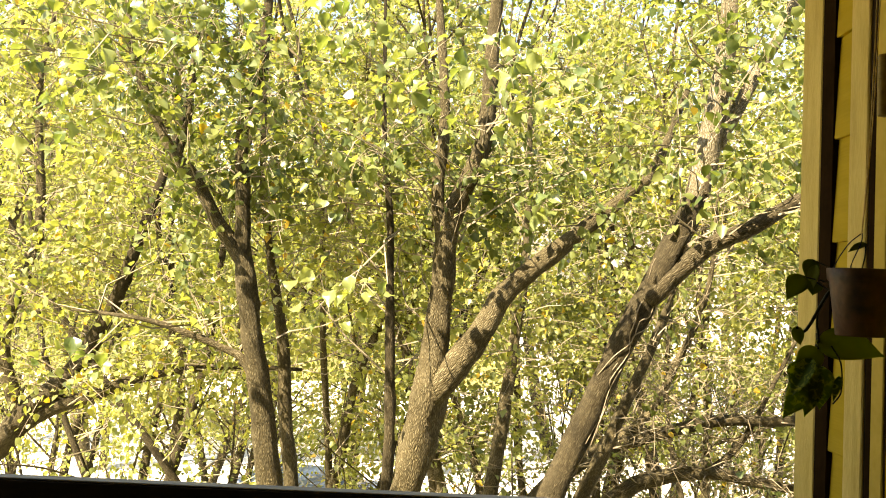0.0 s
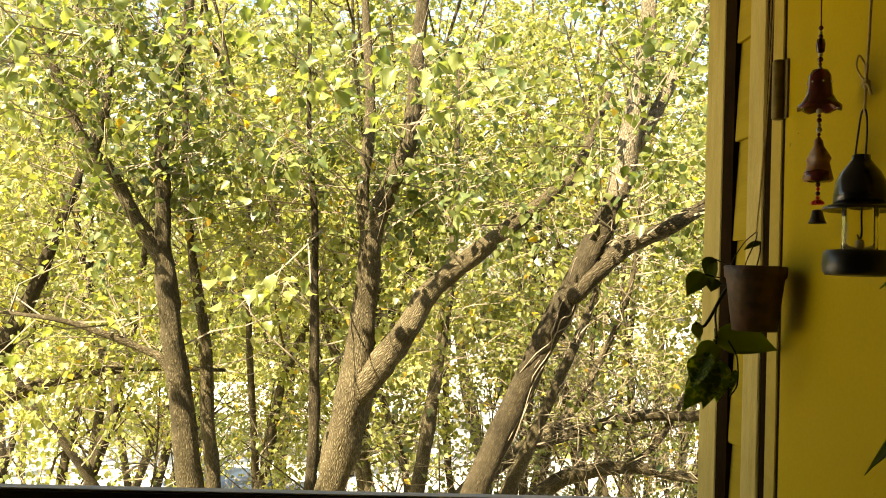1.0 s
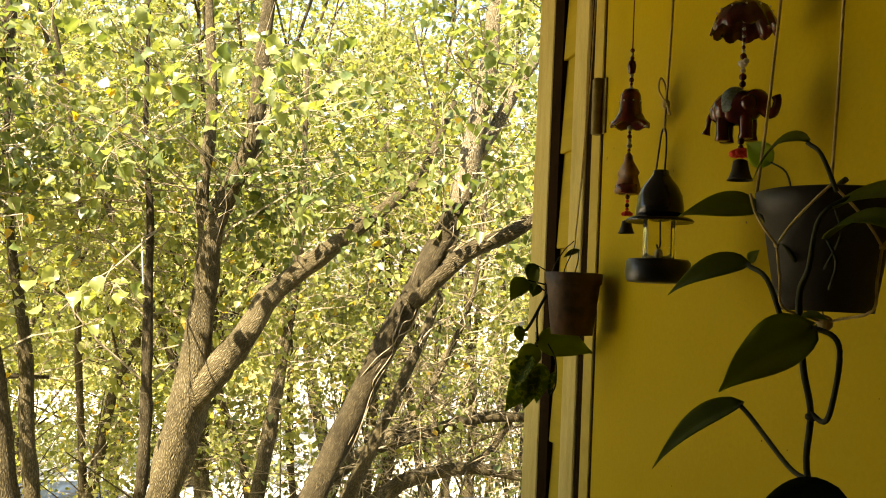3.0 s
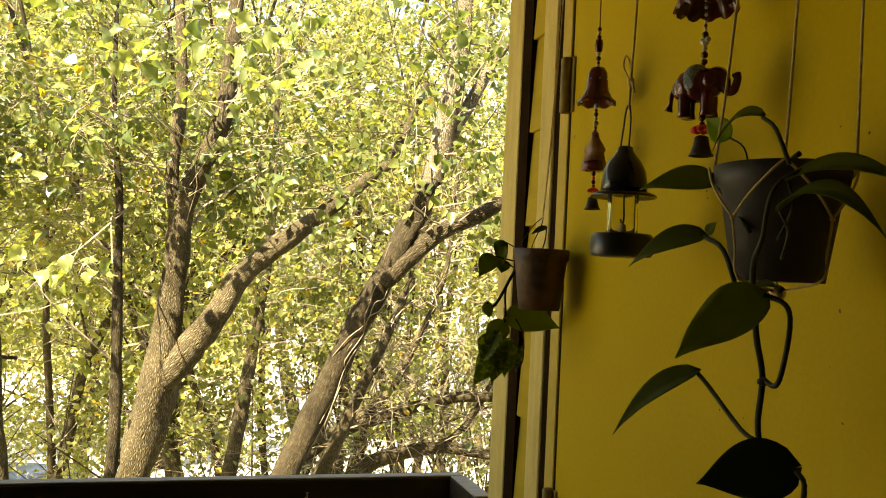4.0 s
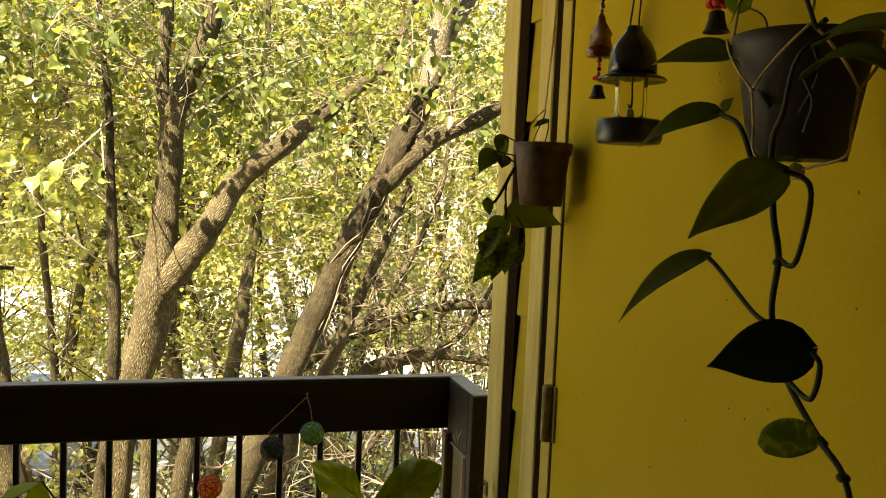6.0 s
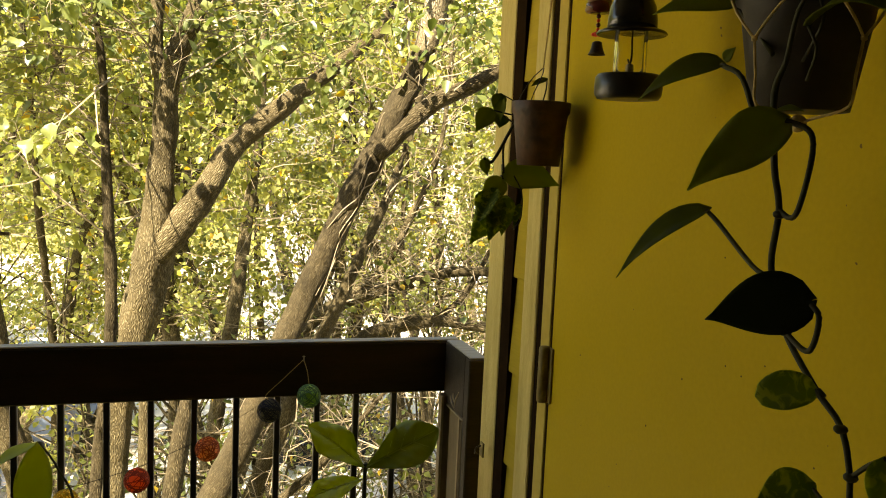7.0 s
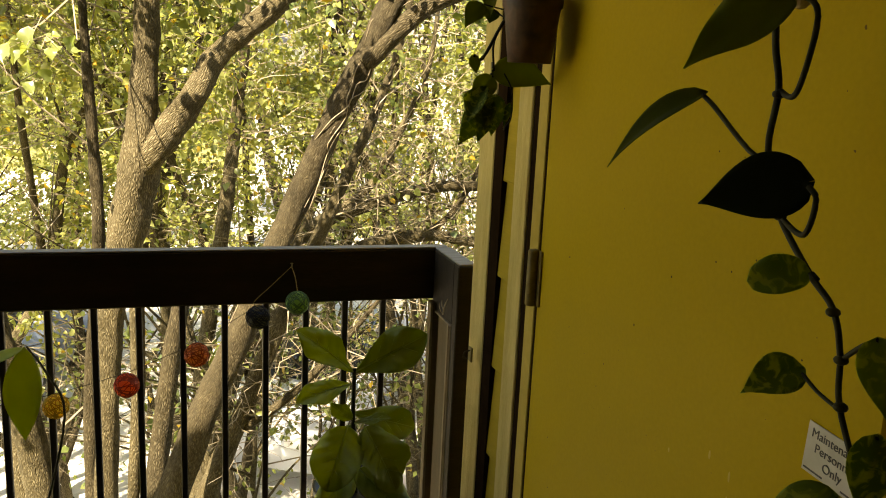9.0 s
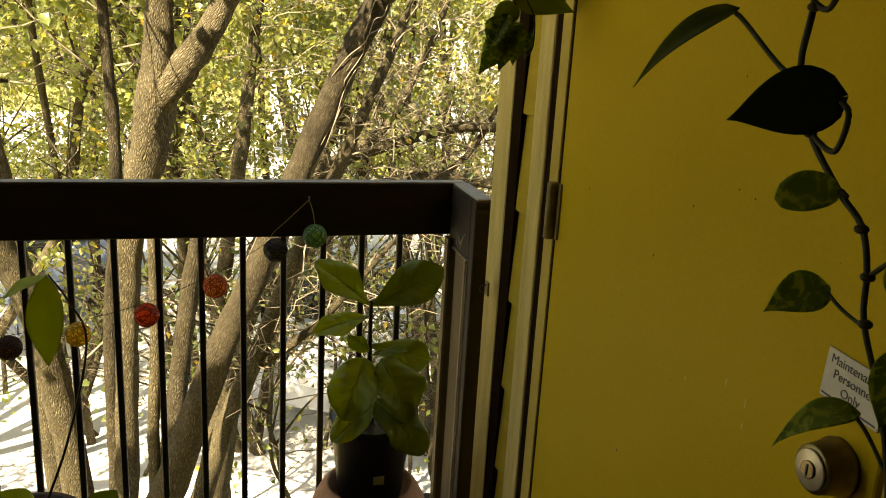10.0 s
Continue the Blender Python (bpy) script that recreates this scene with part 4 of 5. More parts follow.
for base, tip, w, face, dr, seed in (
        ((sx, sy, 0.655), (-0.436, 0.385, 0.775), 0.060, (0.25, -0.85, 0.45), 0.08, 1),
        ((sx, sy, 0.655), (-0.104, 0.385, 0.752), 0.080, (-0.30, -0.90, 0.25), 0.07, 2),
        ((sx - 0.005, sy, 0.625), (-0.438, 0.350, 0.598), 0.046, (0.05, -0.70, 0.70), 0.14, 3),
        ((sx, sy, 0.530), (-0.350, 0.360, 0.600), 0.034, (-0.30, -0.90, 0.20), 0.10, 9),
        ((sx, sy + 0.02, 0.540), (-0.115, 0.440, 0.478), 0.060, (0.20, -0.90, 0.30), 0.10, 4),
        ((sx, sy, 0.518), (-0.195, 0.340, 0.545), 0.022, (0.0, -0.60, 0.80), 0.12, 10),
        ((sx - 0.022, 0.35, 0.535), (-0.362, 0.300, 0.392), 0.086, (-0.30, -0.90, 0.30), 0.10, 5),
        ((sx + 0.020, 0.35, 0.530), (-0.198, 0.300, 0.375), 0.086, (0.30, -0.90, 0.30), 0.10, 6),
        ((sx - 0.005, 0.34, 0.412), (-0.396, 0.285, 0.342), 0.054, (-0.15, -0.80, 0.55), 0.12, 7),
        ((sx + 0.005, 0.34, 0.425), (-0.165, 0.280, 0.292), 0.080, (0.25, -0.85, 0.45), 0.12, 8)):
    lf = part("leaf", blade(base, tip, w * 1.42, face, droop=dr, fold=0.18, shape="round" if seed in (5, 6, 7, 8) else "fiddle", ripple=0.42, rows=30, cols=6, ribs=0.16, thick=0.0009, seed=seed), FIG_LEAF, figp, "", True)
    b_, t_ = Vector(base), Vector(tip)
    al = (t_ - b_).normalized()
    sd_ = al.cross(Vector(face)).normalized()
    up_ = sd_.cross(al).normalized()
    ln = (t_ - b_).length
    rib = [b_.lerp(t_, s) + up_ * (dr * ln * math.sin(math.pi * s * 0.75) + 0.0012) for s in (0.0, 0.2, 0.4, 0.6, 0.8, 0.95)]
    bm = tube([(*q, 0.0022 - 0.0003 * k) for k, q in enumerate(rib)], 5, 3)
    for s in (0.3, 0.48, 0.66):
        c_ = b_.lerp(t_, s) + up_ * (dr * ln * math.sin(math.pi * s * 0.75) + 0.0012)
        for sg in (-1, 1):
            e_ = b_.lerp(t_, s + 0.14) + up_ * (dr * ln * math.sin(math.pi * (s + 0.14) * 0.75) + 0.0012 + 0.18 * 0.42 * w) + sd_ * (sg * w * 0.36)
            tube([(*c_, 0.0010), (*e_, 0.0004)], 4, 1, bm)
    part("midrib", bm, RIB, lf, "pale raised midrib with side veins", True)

# slender plant at the railing's far end
slim = thing("slender_potted_plant", "slender potted plant with long drooping leaves by the railing", "potted plant")
part("pot", lathe([(0.08, -0.25), (0.095, -0.25), (0.13, -0.01), (0.135, 0.0), (0.12, 0.0), (0.11, -0.03)], (-1.12, 0.46, 0.10), 36), CLAY, slim, "brown clay pot", True)
soil(-1.12, 0.46, 0.08, 0.105, slim)
part("stem", tube([(-1.10, 0.46, 0.08, 0.004), (-1.02, 0.48, 0.30, 0.0033), (-0.965, 0.50, 0.55, 0.003), (-1.0, 0.50, 0.66, 0.0026), (-1.04, 0.50, 0.728, 0.0022)], 8, 5), STEM, slim, "", True)
for base, tip, w, face, dr in (
        ((-1.045, 0.50, 0.728), (-1.045, 0.47, 0.510), 0.085, (-0.1, -0.95, 0.2), 0.06),
        ((-1.045, 0.50, 0.725), (-1.135, 0.49, 0.668), 0.035, (-0.2, -0.5, 0.85), 0.12),
        ((-0.955, 0.46, 0.100), (-0.905, 0.44, 0.180), 0.09, (0, -0.8, 0.5), 0.1),
        ((-1.10, 0.46, 0.14), (-1.19, 0.40, 0.22), 0.07, (0, -0.8, 0.5), 0.1)):
    part("leaf", blade(base, tip, w, face, droop=dr, fold=0.2, shape="long", ripple=0.1), FIG_LEAF, slim, "", True)

# ---- outside: ground ----
GZ = -3.0
bm = bmesh.new()
bmesh.ops.create_grid(bm, x_segments=60, y_segments=60, size=300)
for v in bm.verts:
    d = max(0.0, v.co.length - 40)
    v.co.z = GZ + 0.6 * noise.noise(v.co * 0.02) * min(1, d / 60)
structure("ground", bm, GRASS, "dry sunlit lawn stretching away below the balcony", "ground")
structure("pavement_lot", box((-46, 4.6, GZ - 0.05), (46, 34.0, GZ + 0.012), 0), CONCRETE, "pale sunlit concrete parking apron below the trees", "pavement")


# ---- outside: trees ----
def leaf_cloud(name, centres, size, mat, parent, rng_, up=0.6, kind="stuff", label="", hang=0.35, ways=None, plain=False):
    """Many small leaves, one island each, at the given places; ways: the shoots that they grow along; plain: four corners only."""
    c = np.asarray(centres, dtype=np.float64)
    n = len(c)
    d = rng_.normal(size=(n, 3))
    if ways is not None:
        d = d * 0.75 + ways * 0.9
    d[:, 2] -= hang * 1.5
    d /= np.linalg.norm(d, axis=1)[:, None]
    nrm = rng_.normal(size=(n, 3)) * 0.75
    nrm[:, 2] += up * 1.5
    s = np.cross(d, nrm)
    s /= np.linalg.norm(s, axis=1)[:, None] + 1e-9
    u = np.cross(s, d)
    L = size * rng_.uniform(0.6, 1.3, n)[:, None]
    W = L * rng_.uniform(0.6, 0.95, n)[:, None] * 0.5
    f = rng_.uniform(0.1, 0.5, n)[:, None] * W
    bend = rng_.uniform(-0.18, 0.05, n)[:, None] * L
    if plain:
        v = np.stack([c, c + d * L * 0.42 + s * W + u * f, c + d * L + u * bend * 2, c + d * L * 0.42 - s * W + u * f], 1)
        loops = np.array([[0, 1, 2, 3]])
    else:
        v = np.stack([c, c + d * L * 0.24 + s * W + u * f, c + d * L * 0.64 + s * W * 0.72 + u * (f * 0.8 + bend), c + d * L + u * bend * 2,
                      c + d * L * 0.64 - s * W * 0.72 + u * (f * 0.8 + bend), c + d * L * 0.24 - s * W + u * f], 1)
        loops = np.array([[0, 1, 2, 3, 0, 3, 4, 5]])
    k = v.shape[1]
    idx = ((np.arange(n) * k)[:, None] + loops).reshape(-1)
    me = bpy.data.meshes.new(name)
    me.vertices.add(n * k)
    me.vertices.foreach_set("co", v.reshape(-1))
    me.loops.add(len(idx))
    me.loops.foreach_set("vertex_index", idx.astype(np.int32))
    me.polygons.add(len(idx) // 4)
    me.polygons.foreach_set("loop_start", np.arange(0, len(idx), 4, dtype=np.int32))
    me.update(calc_edges=True)
    me.materials.append(mat)
    ob = new(name, me)
    ob.parent = parent
    return tagged(ob, label, kind=kind)


def twig_mesh(name, paths, mat, parent):
    """Thin three-sided twigs, each a short path of points with a start radius."""
    verts, faces = [], []
    for pts, r in paths:
        k0 = len(verts)
        m = len(pts)
        for i, p in enumerate(pts):
            d = (pts[min(i + 1, m - 1)] - pts[max(i - 1, 0)])
            s = d.cross(Vector((0.3, 0.9, 0.2)))
            s = s.normalized() if s.length > 1e-6 else Vector((1, 0, 0))
            w = s.cross(d).normalized()
            rr = r * (1 - 0.75 * i / (m - 1))
            for a in (0.0, 2.094, 4.189):
                verts.append(p + (s * math.cos(a) + w * math.sin(a)) * rr)
        for i in range(m - 1):
            for j in range(3):
                a, b = k0 + 3 * i + j, k0 + 3 * i + (j + 1) % 3
                faces.append((a, b, b + 3, a + 3))
    return from_arrays(name, verts, faces, mat, parent, kind="stuff")


def wander(a, b, n, amount, rng_):
    """A path of n points from a to b that strays a little."""
    pts = []
    for i in range(n):
        t = i / (n - 1)
        off = Vector(rng_.normal(size=3)) * amount * math.sin(math.pi * min(t, 0.92))
        pts.append(a.lerp(b, t) + off)
    return pts


def eye_line(p):
    """How far a place lies above the line over the railing's top edge."""
    return p.z - (1.30 - 0.2 * (p.y + 1.55))


def bough_share(p):
    """The lower a bough lies, the fewer there are; the crowns close up overhead."""
    return min(1.0, max(0.70, 0.84 + 1.6 * (p.z - 1.45) / (p.y + 1.6)))


def dress(tree, limbs, clumps, per, size, mat, seed, spread=0.22, reach=0.9, gold=0.0, lo=0.25, name="crown", up=0.6, zmin=-9, keep=None, thin=0.0, plain=False):
    """Boughs with side shoots along the limbs, leaves in sprays along the shoots. limbs: lists of Vectors."""
    g = np.random.default_rng(seed)
    lens = np.array([sum((b - a).length for a, b in zip(l_, l_[1:])) for l_ in limbs])
    pick = g.choice(len(limbs), clumps, p=lens / lens.sum())
    paths, cents, ways = [], [], []
    for k in pick:
        l_ = limbs[k]
        t = g.uniform(lo, 1.0) * (len(l_) - 1)
        i = min(int(t), len(l_) - 2)
        a = l_[i].lerp(l_[i + 1], t - i)
        d = Vector(g.normal(size=3))
        d.z = abs(d.z) * 0.5 + 0.1 * d.z
        b = a + d.normalized() * reach * g.uniform(0.35, 1.1)
        if b.z < zmin or (keep and not keep(b)) or (eye_line(b) < 0 and g.random() < thin) or g.random() > bough_share(b):
            continue
        if noise.noise(b * 0.9 + Vector((seed * 0.37, 0, 0))) < 0.04 and g.random() < 0.85:
            continue
        paths.append((wander(a, b, 4, 0.05 * reach, g), 0.0035 + 0.005 * reach * g.random()))
        shoots = 4
        n = max(2, int(per * g.uniform(0.5, 1.5) / shoots))
        for j in range(shoots):
            o = a.lerp(b, g.uniform(0.35, 1.0))
            e = (b - a).normalized() * 0.6 + Vector(g.normal(size=3)) * 0.75
            e.z -= 0.15
            e = e.normalized() * spread * g.uniform(1.2, 3.0)
            paths.append(([o, o + e * 0.55 + Vector((0, 0, 0.03 * spread)), o + e], 0.0022))
            tt = g.uniform(0.1, 1.05, n)
            c = np.array(o)[None] + np.array(e)[None] * tt[:, None] + g.normal(size=(n, 3)) * spread * 0.30
            cents.append(c)
            ways.append(np.repeat(np.array(e.normalized())[None], n, 0))
    twig_mesh("twig_mass", paths, TWIG, tree)
    cents, ways = np.concatenate(cents), np.concatenate(ways)
    if gold:
        m_ = g.random(len(cents)) < gold
        leaf_cloud("yellow_crown", cents[m_], size, LEAF_GOLD, tree, g, up, ways=ways[m_], plain=plain)
        cents, ways = cents[~m_], ways[~m_]
    leaf_cloud(name, cents, size, mat, tree, g, up, ways=ways, plain=plain)


def limb(tree, pts, mat, name="limb", sides=12, rough=0.22, seed=0):
    part(name, tube(pts, sides, 6, None, rough, seed, "bark"), mat, tree, "", True)
    return [Vector(p[:3]) for p in smooth_path([Vector(q) for q in pts], 4)]


# the tree of several stems close to the railing
near = thing("multi_stem_tree", "broad-leaved tree with several furrowed leaning stems, leaves turning yellow", "tree", "trees by the balcony")
Y1, Y2, Y3 = 2.50, 2.85, 2.92
# dark bark colour stands in for the leaf shade on this stem
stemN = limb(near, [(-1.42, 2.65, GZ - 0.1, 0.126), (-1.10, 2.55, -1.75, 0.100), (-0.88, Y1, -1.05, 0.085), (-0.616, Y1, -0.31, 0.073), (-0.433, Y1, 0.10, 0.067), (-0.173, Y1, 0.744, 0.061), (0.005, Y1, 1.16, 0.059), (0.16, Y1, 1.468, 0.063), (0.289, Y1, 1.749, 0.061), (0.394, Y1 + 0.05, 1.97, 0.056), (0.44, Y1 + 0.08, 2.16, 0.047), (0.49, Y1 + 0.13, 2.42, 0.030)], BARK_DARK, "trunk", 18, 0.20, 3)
# top of the same stem; sunlight is painted in as paler bark
stemU = limb(near, [(0.375, Y1 + 0.045, 1.93, 0.050), (0.42, Y1 + 0.065, 2.09, 0.057), (0.474, Y1 + 0.1, 2.33, 0.055), (0.560, Y1 + 0.2, 2.76, 0.047), (0.62, Y1 + 0.3, 3.4, 0.036), (0.70, Y1 + 0.5, 4.6, 0.018)], BARK_SUNLIT, "upper_trunk", 18, 0.20, 4)
limbN = limb(near, [(0.14, Y1 - 0.03, 1.43, 0.048), (0.241, Y1 - 0.04, 1.535, 0.046), (0.428, Y1 - 0.05, 1.705, 0.042), (0.645, Y1 - 0.05, 1.815, 0.038), (0.861, Y1, 1.945, 0.034), (1.5, Y1 + 0.2, 2.3, 0.024), (2.3, Y1 + 0.4, 2.9, 0.012)], BARK_DARK, "limb", 14, 0.2, 5)
limbN2 = limb(near, [(0.49, Y1 + 0.1, 2.22, 0.040), (0.62, Y1 + 0.2, 2.42, 0.036), (0.76, Y1 + 0.3, 2.65, 0.031), (0.97, Y1 + 0.4, 3.02, 0.026), (1.2, Y1 + 0.6, 3.7, 0.014)], BARK_SUNLIT, "limb", 10, 0.2, 6)
g = np.random.default_rng(12)
for k in range(7):
    # dead creeper stems clinging to the dark trunk
    i0, n0 = int(g.integers(14, 24)), int(g.integers(8, 13))
    ph, tw = g.uniform(0, 6.28), g.uniform(-0.35, 0.35)
    vs = []
    for q in range(n0):
        c_ = stemN[min(i0 + q, len(stemN) - 1)]
        a_ = ph + tw * q + 0.25 * g.normal()
        rr = 0.066 + 0.008 * abs(g.normal())
        vs.append((c_.x + rr * math.cos(a_), c_.y + rr * math.sin(a_), c_.z + 0.02 * g.normal(), 0.0028))
    part("creeper_stem", tube(vs, 5, 3), TWIG, near, "", True)
for k in range(14):
    c_ = stemN[min(int(g.integers(22, 34)), len(stemN) - 1)]
    d_ = Vector((g.normal(), -abs(g.normal()) * 0.6, g.normal() * 0.7)).normalized()
    s_ = c_ + d_ * 0.05
    part("creeper_sprig", tube([(*s_, 0.0030), (*(s_ + d_ * 0.07 + Vector((0, 0, 0.03))), 0.0022), (*(s_ + d_ * 0.15 + Vector((0.03 * g.normal(), 0, -0.02))), 0.001)], 4, 3), TWIG, near, "", True)
stemF = limb(near, [(-1.24, 2.80, GZ - 0.1, 0.085), (-1.17, Y2, -2.2, 0.070), (-1.125, Y2, -1.30, 0.062), (-1.085, Y2, -0.36, 0.058), (-1.045, Y2, 0.18, 0.066), (-0.965, Y2, 0.56, 0.092), (-0.905, Y2, 0.86, 0.100), (-0.885, Y2, 1.05, 0.082), (-0.875, Y2, 1.25, 0.070), (-0.850, Y2, 1.48, 0.062), (-0.835, Y2, 1.78, 0.056), (-0.72, Y2, 2.09, 0.050), (-0.655, Y2, 2.31, 0.045), (-0.62, Y2 + 0.1, 3.0, 0.036), (-0.5, Y2 + 0.3, 4.4, 0.02)], BARK, "trunk", 18, 0.22, 7)
limbF = limb(near, [(-0.90, Y2 - 0.03, 0.88, 0.072), (-0.815, Y2 - 0.04, 0.98, 0.075), (-0.735, Y2 - 0.04, 1.09, 0.072), (-0.645, Y2 - 0.03, 1.23, 0.066), (-0.518, Y2, 1.44, 0.060), (-0.33, Y2, 1.61, 0.052), (-0.126, Y2, 1.785, 0.042), (0.107, Y2 + 0.06, 1.98, 0.035), (0.281, Y2 + 0.15, 2.15, 0.028), (0.52, Y2 + 0.4, 2.65, 0.016)], BARK, "limb", 14, 0.2, 8)
stemG = limb(near, [(-1.02, 2.70, GZ - 0.1, 0.045), (-0.97, 2.75, -1.26, 0.034), (-0.965, 2.75, -0.85, 0.033), (-0.932, 2.75, -0.33, 0.034), (-0.925, 2.77, 0.12, 0.038), (-0.93, 2.80, 0.36, 0.040)], BARK, "trunk", 12, 0.2, 41)
stemH = limb(near, [(-1.00, 2.70, GZ - 0.1, 0.075), (-0.93, 2.74, -1.60, 0.062), (-0.853, 2.75, -0.80, 0.054), (-0.798, 2.75, -0.34, 0.050), (-0.746, 2.75, 0.03, 0.046), (-0.70, 2.80, 0.24, 0.040), (-0.66, 2.86, 0.36, 0.022)], BARK_DARK, "trunk", 12, 0.2, 42)
limbF2 = limb(near, [(-0.84, Y2, 1.60, 0.040), (-0.90, Y2 + 0.02, 1.95, 0.034), (-0.88, Y2 + 0.1, 2.4, 0.03), (-0.95, Y2 + 0.2, 3.2, 0.018)], BARK, "limb", 10, 0.2, 9)
stemT = limb(near, [(-1.30, 2.95, GZ - 0.1, 0.06), (-1.198, 2.98, -1.38, 0.040), (-1.182, 2.98, -0.41, 0.036), (-1.120, 2.98, 0.34, 0.033), (-1.113, 2.98, 0.736, 0.031), (-1.126, 2.98, 1.041, 0.030), (-1.141, 2.98, 1.409, 0.023), (-1.160, 2.98, 1.842, 0.018), (-1.208, 3.0, 2.245, 0.014), (-1.25, 3.1, 3.2, 0.008)], BARK_DARK, "trunk", 10, 0.2, 10)
stemL = limb(near, [(-1.28, 2.85, GZ - 0.1, 0.13), (-1.381, Y3, -1.32, 0.085), (-1.515, Y3, -0.31, 0.075), (-1.660, Y3, 0.12, 0.070), (-1.745, Y3, 0.40, 0.067), (-1.800, Y3, 0.777, 0.062), (-1.874, Y3, 1.168, 0.056), (-1.918, Y3, 1.44, 0.056), (-1.940, Y3, 1.60, 0.045), (-1.950, Y3, 1.78, 0.042), (-1.959, Y3, 1.96, 0.040), (-1.974, Y3, 2.268, 0.036), (-1.898, Y3 + 0.05, 2.613, 0.030), (-1.885, Y3 + 0.1, 3.1, 0.024), (-1.8, Y3 + 0.3, 4.3, 0.012)], BARK, "trunk", 16, 0.2, 11)
limbL = limb(near, [(-1.925, Y3, 1.52, 0.042), (-2.00, Y3, 1.64, 0.041), (-2.088, Y3, 1.77, 0.037), (-2.239, Y3, 2.011, 0.033), (-2.37, Y3, 2.161, 0.028), (-2.509, Y3, 2.435, 0.024), (-2.62, Y3, 2.774, 0.02), (-2.75, Y3 + 0.2, 3.5, 0.01)], BARK, "limb", 12, 0.2, 12)
limbL2 = limb(near, [(-1.850, Y3, 0.93, 0.026), (-1.92, Y3, 1.03, 0.024), (-2.007, Y3, 1.075, 0.021), (-2.226, Y3, 1.154, 0.018), (-2.475, Y3, 1.22, 0.013), (-2.9, Y3 + 0.1, 1.25, 0.007)], BARK, "limb", 10, 0.2, 13)
limbL3 = limb(near, [(-2.32, Y3, 2.10, 0.018), (-2.27, Y3, 2.35, 0.017), (-2.26, Y3, 2.7, 0.014), (-2.2, Y3 + 0.1, 3.3, 0.008)], BARK, "limb", 8, 0.2, 14)
stemL2 = limb(near, [(-1.45, 3.3, GZ - 0.1, 0.07), (-1.62, 3.4, -0.8, 0.055), (-1.711, 3.4, 0.244, 0.045), (-1.763, 3.4, 0.64, 0.042), (-1.802, 3.4, 1.107, 0.036), (-1.90, 3.4, 1.60, 0.024), (-1.944, 3.4, 1.947, 0.022), (-1.974, 3.4, 2.219, 0.018), (-2.0, 3.5, 3.2, 0.01)], BARK, "trunk", 10, 0.2, 15)
dress(near, [stemN[30:], stemU, limbN, limbN2, stemF[34:], limbF, limbF2, stemT[24:], stemL[34:], limbL, limbL2, limbL3, stemL2[24:]], 700, 26, 0.053, LEAF_NEAR, 21, 0.10, 0.75, 0.012, lo=0.1, zmin=0.7, keep=lambda b: b.y > 2.45 or (b.z > 1.9 and b.y > 1.5))
dress(near, [stemT[16:34], stemL2[18:32], limbL2, stemF[30:40]], 300, 22, 0.050, LEAF_FAR, 29, 0.10, 0.85, 0.05, lo=0.0, name="lower_crown", zmin=0.25, keep=lambda b: b.y > 3.0)
sprays = []
SPRAY_LEAVES = []
for k in range(4):
    tmp = part("leaf", blade((0, 0, 0), (0.066 + 0.005 * k, 0, 0), 0.056 + 0.004 * k, (0, 0.1 * k, 1), droop=0.05 * k, fold=0.15 + 0.12 * k, ripple=0.3, thick=0.0, seed=k, rows=8, cols=2), LEAF_SPRAY, None, "", True)
    SPRAY_LEAVES.append(tmp.data)
    bpy.data.objects.remove(tmp)
g = np.random.default_rng(5)
